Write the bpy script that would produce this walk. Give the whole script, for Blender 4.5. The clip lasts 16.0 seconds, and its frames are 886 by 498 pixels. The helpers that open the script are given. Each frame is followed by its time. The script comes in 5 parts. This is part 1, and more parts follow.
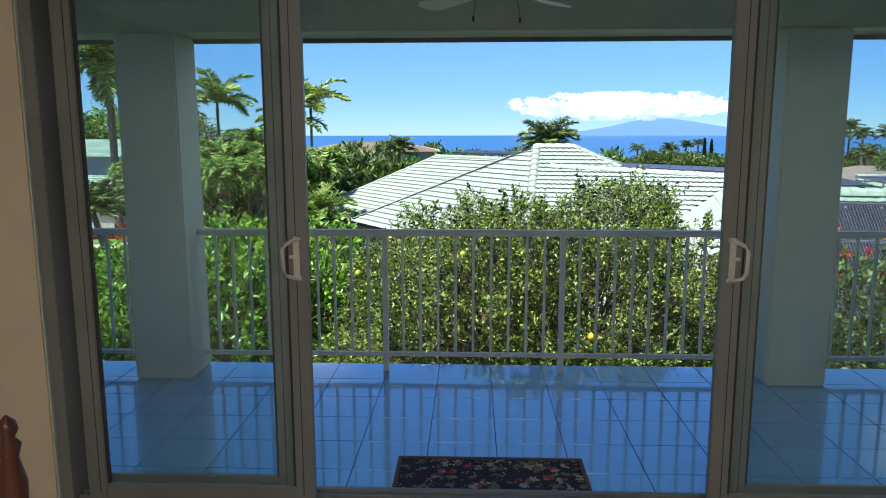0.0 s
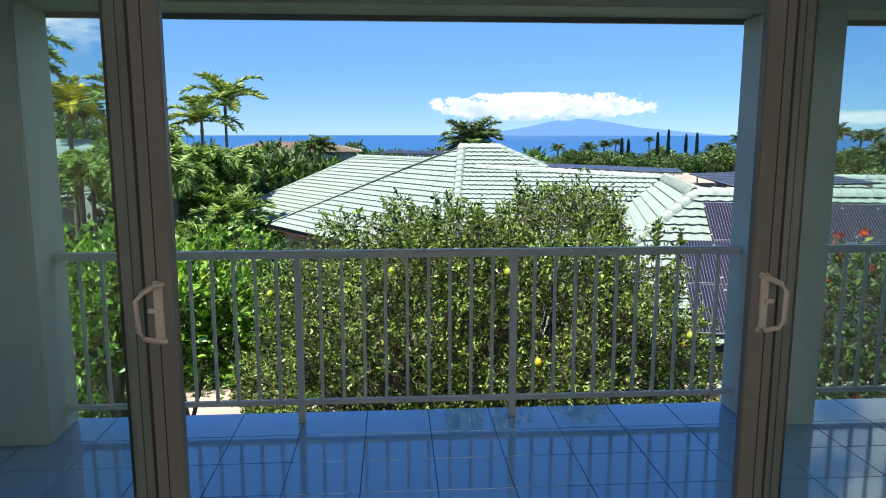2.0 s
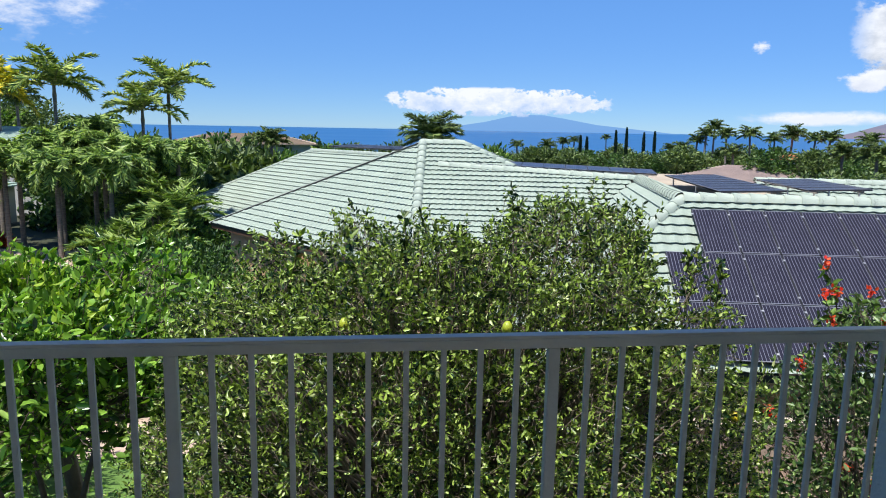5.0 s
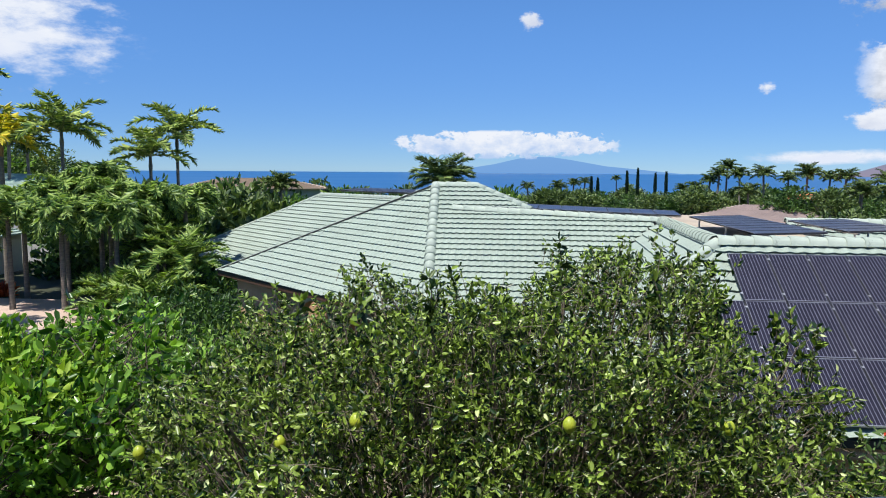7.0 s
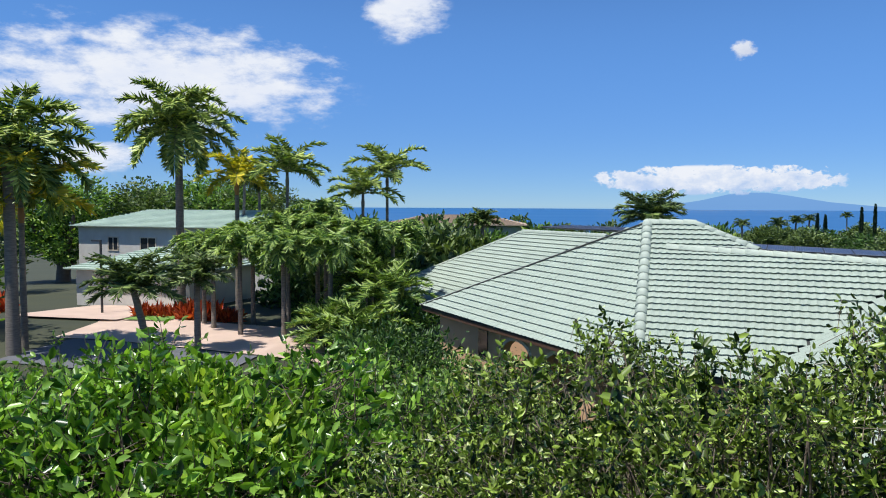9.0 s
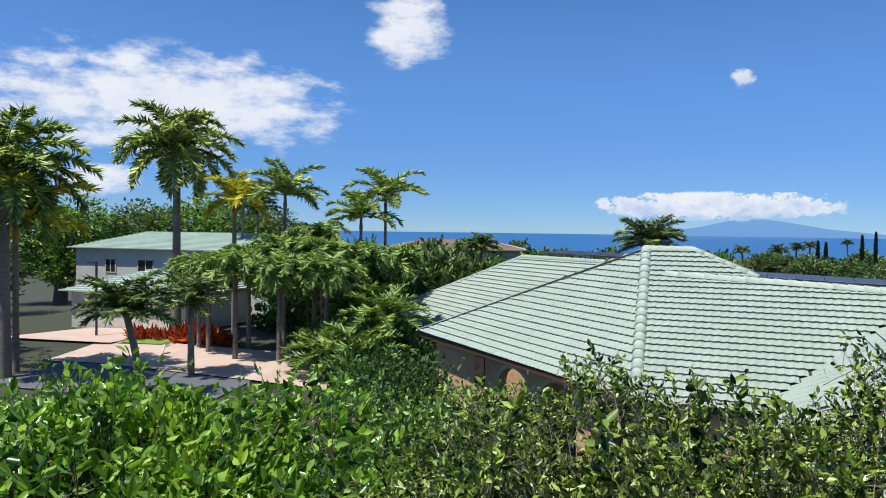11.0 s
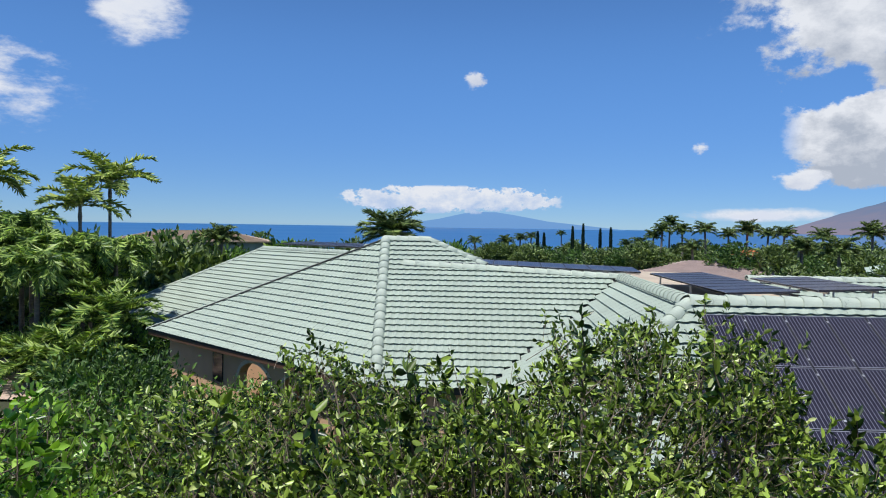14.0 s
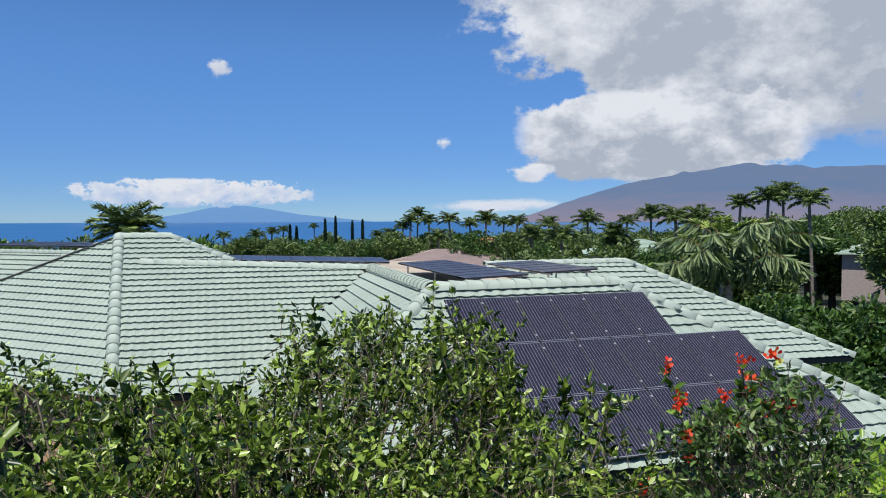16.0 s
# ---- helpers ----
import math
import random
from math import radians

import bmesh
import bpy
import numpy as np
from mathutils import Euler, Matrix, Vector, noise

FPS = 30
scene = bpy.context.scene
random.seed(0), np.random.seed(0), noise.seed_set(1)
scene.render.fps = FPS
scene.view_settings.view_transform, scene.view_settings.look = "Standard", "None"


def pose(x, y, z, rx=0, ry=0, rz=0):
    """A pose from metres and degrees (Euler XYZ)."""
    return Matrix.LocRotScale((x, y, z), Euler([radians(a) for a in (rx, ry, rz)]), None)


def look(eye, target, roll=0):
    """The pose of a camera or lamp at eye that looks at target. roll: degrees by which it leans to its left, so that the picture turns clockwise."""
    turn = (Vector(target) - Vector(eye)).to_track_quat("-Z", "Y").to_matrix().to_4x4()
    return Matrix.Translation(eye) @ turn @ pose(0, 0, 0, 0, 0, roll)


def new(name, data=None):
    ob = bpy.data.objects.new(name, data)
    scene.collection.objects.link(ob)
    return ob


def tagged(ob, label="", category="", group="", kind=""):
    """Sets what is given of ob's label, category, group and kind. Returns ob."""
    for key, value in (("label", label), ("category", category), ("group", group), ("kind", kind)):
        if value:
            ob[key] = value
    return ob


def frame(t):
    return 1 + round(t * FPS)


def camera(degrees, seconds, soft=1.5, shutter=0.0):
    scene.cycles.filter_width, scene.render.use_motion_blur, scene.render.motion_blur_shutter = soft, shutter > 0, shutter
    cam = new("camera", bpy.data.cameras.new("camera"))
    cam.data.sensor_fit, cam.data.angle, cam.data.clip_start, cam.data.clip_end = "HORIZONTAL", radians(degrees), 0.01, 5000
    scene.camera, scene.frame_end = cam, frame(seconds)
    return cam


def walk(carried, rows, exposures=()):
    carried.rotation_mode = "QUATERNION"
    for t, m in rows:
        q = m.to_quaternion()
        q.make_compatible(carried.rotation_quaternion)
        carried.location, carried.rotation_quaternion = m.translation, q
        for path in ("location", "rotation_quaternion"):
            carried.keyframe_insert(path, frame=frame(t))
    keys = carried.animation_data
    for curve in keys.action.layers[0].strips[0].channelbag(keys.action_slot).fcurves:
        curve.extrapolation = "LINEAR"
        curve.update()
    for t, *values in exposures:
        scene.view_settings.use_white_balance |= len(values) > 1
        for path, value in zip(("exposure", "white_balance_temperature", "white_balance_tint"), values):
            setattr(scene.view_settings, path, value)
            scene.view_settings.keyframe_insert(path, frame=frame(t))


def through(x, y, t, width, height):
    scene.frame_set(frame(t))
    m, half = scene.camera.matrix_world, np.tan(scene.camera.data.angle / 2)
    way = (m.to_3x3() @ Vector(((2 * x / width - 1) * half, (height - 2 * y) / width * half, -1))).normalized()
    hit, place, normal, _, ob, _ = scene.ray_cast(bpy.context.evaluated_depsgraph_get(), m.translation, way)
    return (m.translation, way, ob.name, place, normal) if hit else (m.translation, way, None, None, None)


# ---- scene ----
cam = camera(62.9, 16.0, soft=1.0)
PATH = [
    (0, (-0.073, 0.057, 1.736), (-0.152, 2.03, 1.419), -0.1),
    (0.5, (-0.033, 0.273, 1.758), (-0.065, 2.248, 1.448), 0.5),
    (1, (-0.044, 0.481, 1.744), (-0.039, 2.457, 1.437), 0.2),
    (1.5, (-0.103, 0.75, 1.748), (-0.023, 2.725, 1.443), -0.1),
    (2, (-0.128, 0.984, 1.73), (0.004, 2.955, 1.412), 0.0),
    (2.5, (-0.123, 1.298, 1.733), (0.007, 3.267, 1.403), 0.9),
    (3, (-0.16, 1.603, 1.721), (-0.011, 3.569, 1.387), 1.0),
    (3.5, (-0.212, 1.939, 1.736), (0.024, 3.896, 1.4), 0.1),
    (4, (-0.206, 2.228, 1.721), (0.067, 4.178, 1.372), 0.8),
    (4.2, (-0.167, 2.37, 1.737), (0.09, 4.322, 1.384), 1.2),
    (6.3, (-0.104, 3.488, 1.752), (0.146, 5.454, 1.487), 0.7),
    (6.5, (-0.105, 3.603, 1.725), (0.142, 5.571, 1.469), 0.5),
    (7, (-0.134, 3.876, 1.729), (0.093, 5.851, 1.511), 0.4),
    (7.5, (-0.134, 4.123, 1.715), (0.0, 6.108, 1.51), 1.1),
    (8, (-0.188, 4.344, 1.707), (-0.187, 6.335, 1.512), 1.2),
    (8.5, (-0.313, 4.547, 1.717), (-0.426, 6.537, 1.551), 0.3),
    (9, (-0.39, 4.704, 1.725), (-0.702, 6.676, 1.604), 0.3),
    (9.2, (-0.414, 4.754, 1.727), (-0.812, 6.712, 1.63), 0.4),
    (11.3, (-0.291, 5.004, 1.739), (-0.556, 6.985, 1.685), 0.9),
    (11.5, (-0.282, 5.019, 1.734), (-0.498, 7.006, 1.676), 1.0),
    (12, (-0.262, 5.038, 1.734), (-0.367, 7.035, 1.672), 0.9),
    (12.5, (-0.234, 5.066, 1.726), (-0.229, 7.065, 1.664), 0.8),
    (13, (-0.193, 5.115, 1.712), (-0.054, 7.109, 1.647), 1.1),
    (13.5, (-0.172, 5.125, 1.707), (0.098, 7.106, 1.64), 1.0),
    (14, (-0.155, 5.129, 1.709), (0.221, 7.093, 1.641), 0.9),
    (14.5, (-0.135, 5.132, 1.711), (0.357, 7.069, 1.643), 0.6),
    (15, (-0.11, 5.137, 1.711), (0.535, 7.029, 1.652), 0.3),
    (15.5, (-0.077, 5.135, 1.708), (0.761, 6.949, 1.64), -0.0),
    (16, (-0.035, 5.143, 1.705), (0.968, 6.871, 1.621), -0.2),
]
walk(cam, [(t, look(eye, target, roll)) for t, eye, target, roll in PATH], ((0.0, 0.86), (1.2, 0.76), (2.5, 0.62), (4.2, 0.44), (6.5, 0.25), (9.0, 0.20), (12.0, 0.16), (16.0, 0.02)))

# ---- sky, sun, exposure ----
SUN_DIR = Vector((-0.30, -0.27, 0.92)).normalized()   # towards the sun
world = bpy.data.worlds.new("sky")
scene.world = world
world.use_nodes = True
wn, wl = world.node_tree.nodes, world.node_tree.links
bg = wn["Background"]
sky = wn.new("ShaderNodeTexSky")
sky.sky_type = "NISHITA"
sky.sun_disc = False
sky.sun_elevation = math.asin(SUN_DIR.z)
sky.sun_rotation = math.atan2(SUN_DIR.x, SUN_DIR.y)
sky.altitude = 30
sky.air_density = 0.62
sky.dust_density = 0.0
sky.ozone_density = 4.0
tint = wn.new("ShaderNodeMix")
tint.data_type, tint.blend_type = "RGBA", "MULTIPLY"
tint.inputs["Factor"].default_value = 1.0
sky_way, sky_up = wn.new("ShaderNodeTexCoord"), wn.new("ShaderNodeSeparateXYZ")
wl.new(sky_way.outputs["Generated"], sky_up.inputs[0])
haze = wn.new("ShaderNodeValToRGB")      # tint of the sky by height over the horizon
haze.color_ramp.interpolation = "EASE"
haze.color_ramp.elements[0].position, haze.color_ramp.elements[1].position = 0.0, 0.26
haze.color_ramp.elements[0].color, haze.color_ramp.elements[1].color = (0.42, 0.585, 0.83, 1), (0.72, 1.06, 1.34, 1)
wl.new(sky_up.outputs["Z"], haze.inputs[0])
wl.new(haze.outputs[0], tint.inputs["B"])
wl.new(sky.outputs[0], tint.inputs["A"])
wl.new(tint.outputs["Result"], bg.inputs[0])
bg.inputs[1].default_value = 0.11
sun = new("sun", bpy.data.lights.new("sun", "SUN"))
sun.data.energy, sun.data.angle, sun.data.color = 4.9, radians(0.5), (1.0, 0.965, 0.92)
sun.matrix_world = look(SUN_DIR * 50, (0, 0, 0))
scene.view_settings.exposure = 0.0

# ---- materials ----


def mat(name, c1, c2=None, rough=0.6, scale=6.0, bump=0.15, detail=40.0, metal=0.0, c3=None, per_object=0.0,
        coat=0.0, island=0.0, spec=0.5, stretch=(1, 1, 1)):
    """A surface with broad stains (scale per metre), fine grain and a relief. c1 to c2: the two tones; c3: rare stains."""
    m = bpy.data.materials.new(name)
    m.use_nodes = True
    n, l = m.node_tree.nodes, m.node_tree.links
    b = n["Principled BSDF"]
    c2 = c2 or tuple(v * 0.82 for v in c1)
    tc, mp = n.new("ShaderNodeTexCoord"), n.new("ShaderNodeMapping")
    mp.inputs["Scale"].default_value = stretch
    l.new(tc.outputs["Object"], mp.inputs[0])
    big, fine = n.new("ShaderNodeTexNoise"), n.new("ShaderNodeTexNoise")
    big.inputs["Scale"].default_value, big.inputs["Detail"].default_value = scale, 5
    fine.inputs["Scale"].default_value, fine.inputs["Detail"].default_value = detail, 3
    l.new(mp.outputs[0], big.inputs[0]), l.new(mp.outputs[0], fine.inputs[0])
    ramp = n.new("ShaderNodeValToRGB")
    ramp.color_ramp.elements[0].position, ramp.color_ramp.elements[1].position = 0.32, 0.68
    ramp.color_ramp.elements[0].color, ramp.color_ramp.elements[1].color = (*c2, 1), (*c1, 1)
    if c3:
        el = ramp.color_ramp.elements.new(0.26)
        el.color = (*c3, 1)
    add = n.new("ShaderNodeMath")
    add.operation = "MULTIPLY_ADD"
    add.inputs[1].default_value = 0.3
    l.new(fine.outputs[0], add.inputs[0])
    sub = n.new("ShaderNodeMath")
    sub.operation = "SUBTRACT"
    sub.inputs[1].default_value = 0.15
    l.new(big.outputs[0], sub.inputs[0]), l.new(sub.outputs[0], add.inputs[2])
    value = add.outputs[0]
    if per_object or island:
        src = n.new("ShaderNodeObjectInfo").outputs["Random"] if per_object else n.new("ShaderNodeNewGeometry").outputs["Random Per Island"]
        off = n.new("ShaderNodeMath")
        off.operation = "MULTIPLY_ADD"
        off.inputs[1].default_value = per_object or island
        sh = n.new("ShaderNodeMath")
        sh.operation = "SUBTRACT"
        sh.inputs[1].default_value = (per_object or island) / 2
        l.new(src, off.inputs[0]), l.new(value, sh.inputs[0]), l.new(sh.outputs[0], off.inputs[2])
        value = off.outputs[0]
    l.new(value, ramp.inputs[0]), l.new(ramp.outputs[0], b.inputs["Base Color"])
    rr = n.new("ShaderNodeMapRange")
    rr.inputs["To Min"].default_value, rr.inputs["To Max"].default_value = rough * 0.8, min(1, rough * 1.2)
    l.new(big.outputs[0], rr.inputs[0]), l.new(rr.outputs[0], b.inputs["Roughness"])
    b.inputs["Metallic"].default_value, b.inputs["Coat Weight"].default_value = metal, coat
    b.inputs["Specular IOR Level"].default_value = spec
    if bump:
        bp = n.new("ShaderNodeBump")
        bp.inputs["Strength"].default_value, bp.inputs["Distance"].default_value = bump, 0.01
        l.new(fine.outputs[0], bp.inputs["Height"]), l.new(bp.outputs[0], b.inputs["Normal"])
    return m


def leaf_mat(name, c1, c2, rough=0.42, through=0.35, c3=None, low=0.10):
    """Leaves: their tone varies from leaf to leaf; part of the light passes through them."""
    m = bpy.data.materials.new(name)
    m.use_nodes = True
    n, l = m.node_tree.nodes, m.node_tree.links
    b = n["Principled BSDF"]
    geo = n.new("ShaderNodeNewGeometry")
    ramp = n.new("ShaderNodeValToRGB")
    ramp.color_ramp.elements[0].color, ramp.color_ramp.elements[1].color = (*c1, 1), (*c2, 1)
    # Shade and glints put into leaf tones: low darkens some, c3 pales a few
    ramp.color_ramp.elements[0].position = low
    if c3:
        ramp.color_ramp.elements.new(0.93).color = (*c2, 1)
        ramp.color_ramp.elements[-1].color = (*c3, 1)
    l.new(geo.outputs["Random Per Island"], ramp.inputs[0])
    l.new(ramp.outputs[0], b.inputs["Base Color"])
    b.inputs["Roughness"].default_value = rough
    tr = n.new("ShaderNodeBsdfTranslucent")
    mx = n.new("ShaderNodeMixShader")
    bright = n.new("ShaderNodeMix")
    bright.data_type, bright.blend_type = "RGBA", "MULTIPLY"
    bright.inputs["Factor"].default_value = 1
    bright.inputs["B"].default_value = (1.5, 1.6, 0.6, 1)
    l.new(ramp.outputs[0], bright.inputs["A"]), l.new(bright.outputs["Result"], tr.inputs[0])
    mx.inputs[0].default_value = through
    l.new(b.outputs[0], mx.inputs[1]), l.new(tr.outputs[0], mx.inputs[2])
    l.new(mx.outputs[0], n["Material Output"].inputs[0])
    return m


STUCCO = mat("white stucco", (0.56, 0.60, 0.54), (0.50, 0.54, 0.49), 0.8, 2.0, 0.5, 60)
INNER = mat("beige inner wall", (0.62, 0.52, 0.38), (0.55, 0.46, 0.34), 0.75, 2.0, 0.2, 60)
SOFFIT = mat("pale green soffit", (0.50, 0.54, 0.42), (0.42, 0.46, 0.36), 0.7, 3.0, 0.4, 50)
CEIL = mat("ceiling paint", (0.82, 0.85, 0.84), (0.77, 0.80, 0.79), 0.8, 2.0, 0.2, 60)
RAILP = mat("white rail paint", (0.56, 0.59, 0.55), (0.47, 0.50, 0.47), 0.4, 5.0, 0.15, 60)
BLUE = mat("glazed blue tile", (0.14, 0.42, 0.74), (0.115, 0.36, 0.66), 0.12, 3.0, 0.05, 90, per_object=0.25, spec=1.0, coat=1.0)
BLUE.node_tree.nodes["Principled BSDF"].inputs["Coat IOR"].default_value = 1.85
GROUT = mat("dark grout", (0.05, 0.05, 0.07), None, 0.9, 8, 0.4)
ALU = mat("taupe aluminium frame", (0.19, 0.195, 0.188), (0.155, 0.16, 0.155), 0.45, 3.0, 0.1, 70)
ALUD = mat("dark gasket", (0.03, 0.03, 0.03), None, 0.6)
HANDLE = mat("cream plastic handle", (0.62, 0.58, 0.52), None, 0.35, 8, 0.05)
BARK = mat("bark", (0.16, 0.13, 0.10), (0.09, 0.07, 0.055), 0.9, 5, 0.8, 30)
PALMBARK = mat("palm trunk", (0.25, 0.215, 0.175), (0.14, 0.12, 0.10), 0.9, 4, 0.8, 30, stretch=(1, 1, 5))
LEAF_C = leaf_mat("citrus leaves", (0.010, 0.034, 0.006), (0.37, 0.52, 0.085), 0.36, 0.20, (0.66, 0.72, 0.36), 0.27)
LEAF_D = leaf_mat("broad dark leaves", (0.016, 0.070, 0.008), (0.32, 0.56, 0.08), 0.30, 0.30, (0.50, 0.68, 0.20))
LEAF_L = leaf_mat("light green leaves", (0.07, 0.17, 0.02), (0.44, 0.60, 0.08), 0.36, 0.34)
LEAF_M = leaf_mat("garden leaves", (0.022, 0.065, 0.012), (0.25, 0.42, 0.075), 0.38, 0.30, (0.52, 0.60, 0.16))
LEAF_F = leaf_mat("fern palm leaves", (0.055, 0.135, 0.025), (0.46, 0.60, 0.15), 0.45, 0.25)
LEAF_S = leaf_mat("dark shrub leaves", (0.014, 0.045, 0.012), (0.17, 0.28, 0.07), 0.4, 0.2, (0.42, 0.46, 0.22))
LEAF_O = leaf_mat("olive garden leaves far off", (0.030, 0.065, 0.018), (0.21, 0.29, 0.08), 0.5, 0.2)
LEAF_K = leaf_mat("deep green garden leaves far off", (0.012, 0.042, 0.010), (0.13, 0.24, 0.05), 0.5, 0.2)
LEAF_N = leaf_mat("coconut palm leaves", (0.035, 0.075, 0.02), (0.25, 0.34, 0.09), 0.45, 0.2)
LEAF_W = leaf_mat("grey-green drooping palm leaves", (0.06, 0.11, 0.04), (0.30, 0.38, 0.16), 0.5, 0.2)
LEAF_Y = leaf_mat("yellow palm leaves", (0.36, 0.42, 0.04), (0.85, 0.68, 0.07), 0.45, 0.3)
LEAF_P = leaf_mat("palm leaves", (0.09, 0.17, 0.035), (0.54, 0.63, 0.16), 0.45, 0.2)
LEAF_R = leaf_mat("red leaves", (0.35, 0.04, 0.02), (0.65, 0.14, 0.04), 0.5, 0.3)
CYP = leaf_mat("cypress leaves", (0.012, 0.035, 0.018), (0.03, 0.07, 0.03), 0.6, 0.1)
PETAL = leaf_mat("red petals", (0.75, 0.03, 0.02), (0.85, 0.12, 0.03), 0.5, 0.3)
LEMON = mat("lemon skin", (0.45, 0.50, 0.04), (0.32, 0.42, 0.04), 0.4, 8, 0.2, 120)
LEMONY = mat("ripe lemon skin", (0.75, 0.58, 0.03), (0.65, 0.48, 0.03), 0.4, 8, 0.2, 120)
ROOFT = mat("pale green concrete roof tile", (0.35, 0.415, 0.342), (0.305, 0.365, 0.298), 0.75, 0.9, 0.4, 25, c3=(0.275, 0.325, 0.265), island=0.07)
CAPT = mat("pale green ridge tile", (0.44, 0.50, 0.41), (0.36, 0.42, 0.35), 0.75, 1.5, 0.4, 25, c3=(0.25, 0.29, 0.25), per_object=0.2)
UNDER = mat("roof underlay", (0.05, 0.055, 0.05), None, 0.9)
DECK = mat("tan flat roof coating", (0.50, 0.42, 0.31), (0.40, 0.33, 0.25), 0.9, 1.0, 0.3, 15)
PEACH = mat("peach stucco", (0.62, 0.40, 0.24), (0.54, 0.34, 0.20), 0.85, 1.5, 0.4, 50)
TRIM = mat("pale stucco trim", (0.66, 0.56, 0.42), None, 0.8, 3, 0.2)
BEIGE = mat("pale plaster", (0.58, 0.56, 0.50), (0.50, 0.48, 0.43), 0.85, 1.5, 0.3, 50)
BROWN = mat("brown fascia", (0.10, 0.05, 0.03), None, 0.6)
GLASSD = mat("dark window", (0.03, 0.035, 0.04), None, 0.12, 3, 0.0)
CELL = mat("solar cells", (0.030, 0.028, 0.045), (0.018, 0.017, 0.030), 0.30, 2, 0.0, 30, spec=0.28)
BUS = mat("silver lines of a panel", (0.45, 0.45, 0.48), None, 0.35, 5, 0.0, metal=0.6)
PFRAME = mat("black panel frame", (0.05, 0.05, 0.055), None, 0.4, 5, 0.05)
GRASS = mat("grass ground", (0.17, 0.30, 0.06), (0.11, 0.21, 0.035), 0.95, 1.5, 0.8, 60)
EARTH = mat("garden soil under trees", (0.055, 0.060, 0.028), (0.035, 0.042, 0.02), 0.95, 0.3, 0.6, 8)
PINK = mat("pinkish sand paving", (0.58, 0.44, 0.35), (0.50, 0.37, 0.29), 0.9, 0.8, 0.4, 30)
DRIVE = mat("brown stucco garden wall", (0.56, 0.42, 0.33), (0.47, 0.35, 0.27), 0.85, 1.2, 0.4, 40)
ASPH = mat("asphalt", (0.13, 0.135, 0.15), (0.105, 0.11, 0.12), 0.9, 1, 0.4, 60)
FANW = mat("white fan paint", (0.7, 0.7, 0.66), None, 0.4, 5, 0.05)
SEA = mat("sea water", (0.028, 0.125, 0.29), (0.020, 0.10, 0.255), 0.35, 0.004, 0.9, 0.05, spec=0.06, stretch=(0.4, 1, 1))
SEA.node_tree.nodes["Bump"].inputs["Distance"].default_value = 0.4

GLASS = bpy.data.materials.new("window glass")
GLASS.use_nodes = True
gb = GLASS.node_tree.nodes["Principled BSDF"]
gb.inputs["Base Color"].default_value = (0.80, 0.90, 0.88, 1)
gb.inputs["Transmission Weight"].default_value, gb.inputs["Roughness"].default_value, gb.inputs["IOR"].default_value = 1, 0.0, 1.45


def rug_material():
    """Dark rug with scattered red and cream flowers and green sprigs."""
    m = bpy.data.materials.new("flowered rug")
    m.use_nodes = True
    n, l = m.node_tree.nodes, m.node_tree.links
    b = n["Principled BSDF"]
    b.inputs["Roughness"].default_value = 0.95
    tc = n.new("ShaderNodeTexCoord")
    base = (0.012, 0.013, 0.022, 1)
    prev = None
    for i, (sc, th, col) in enumerate([(14, 0.34, (0.10, 0.12, 0.07, 1)), (10, 0.27, (0.30, 0.25, 0.20, 1)), (9, 0.22, (0.35, 0.03, 0.04, 1)), (22, 0.2, (0.42, 0.30, 0.24, 1))]):
        nz = n.new("ShaderNodeTexNoise")
        nz.inputs["Scale"].default_value = 30
        mixv = n.new("ShaderNodeMix")
        mixv.data_type, mixv.blend_type = "RGBA", "LINEAR_LIGHT"
        mixv.inputs["Factor"].default_value = 0.05
        v = n.new("ShaderNodeTexVoronoi")
        v.inputs["Scale"].default_value = sc
        off = n.new("ShaderNodeMapping")
        off.inputs["Location"].default_value = (i * 3.1, i * 1.7, 0)
        l.new(tc.outputs["Object"], off.inputs[0]), l.new(off.outputs[0], nz.inputs[0])
        l.new(off.outputs[0], mixv.inputs["A"]), l.new(nz.outputs["Color"], mixv.inputs["B"])
        l.new(mixv.outputs["Result"], v.inputs[0])
        lt = n.new("ShaderNodeMath")
        lt.operation = "LESS_THAN"
        lt.inputs[1].default_value = th
        l.new(v.outputs["Distance"], lt.inputs[0])
        mx = n.new("ShaderNodeMix")
        mx.data_type = "RGBA"
        mx.inputs["A"].default_value = base
        if prev:
            l.new(prev, mx.inputs["A"])
        mx.inputs["B"].default_value = col
        l.new(lt.outputs[0], mx.inputs["Factor"])
        prev = mx.outputs["Result"]
    l.new(prev, b.inputs["Base Color"])
    return m


RUG = rug_material()


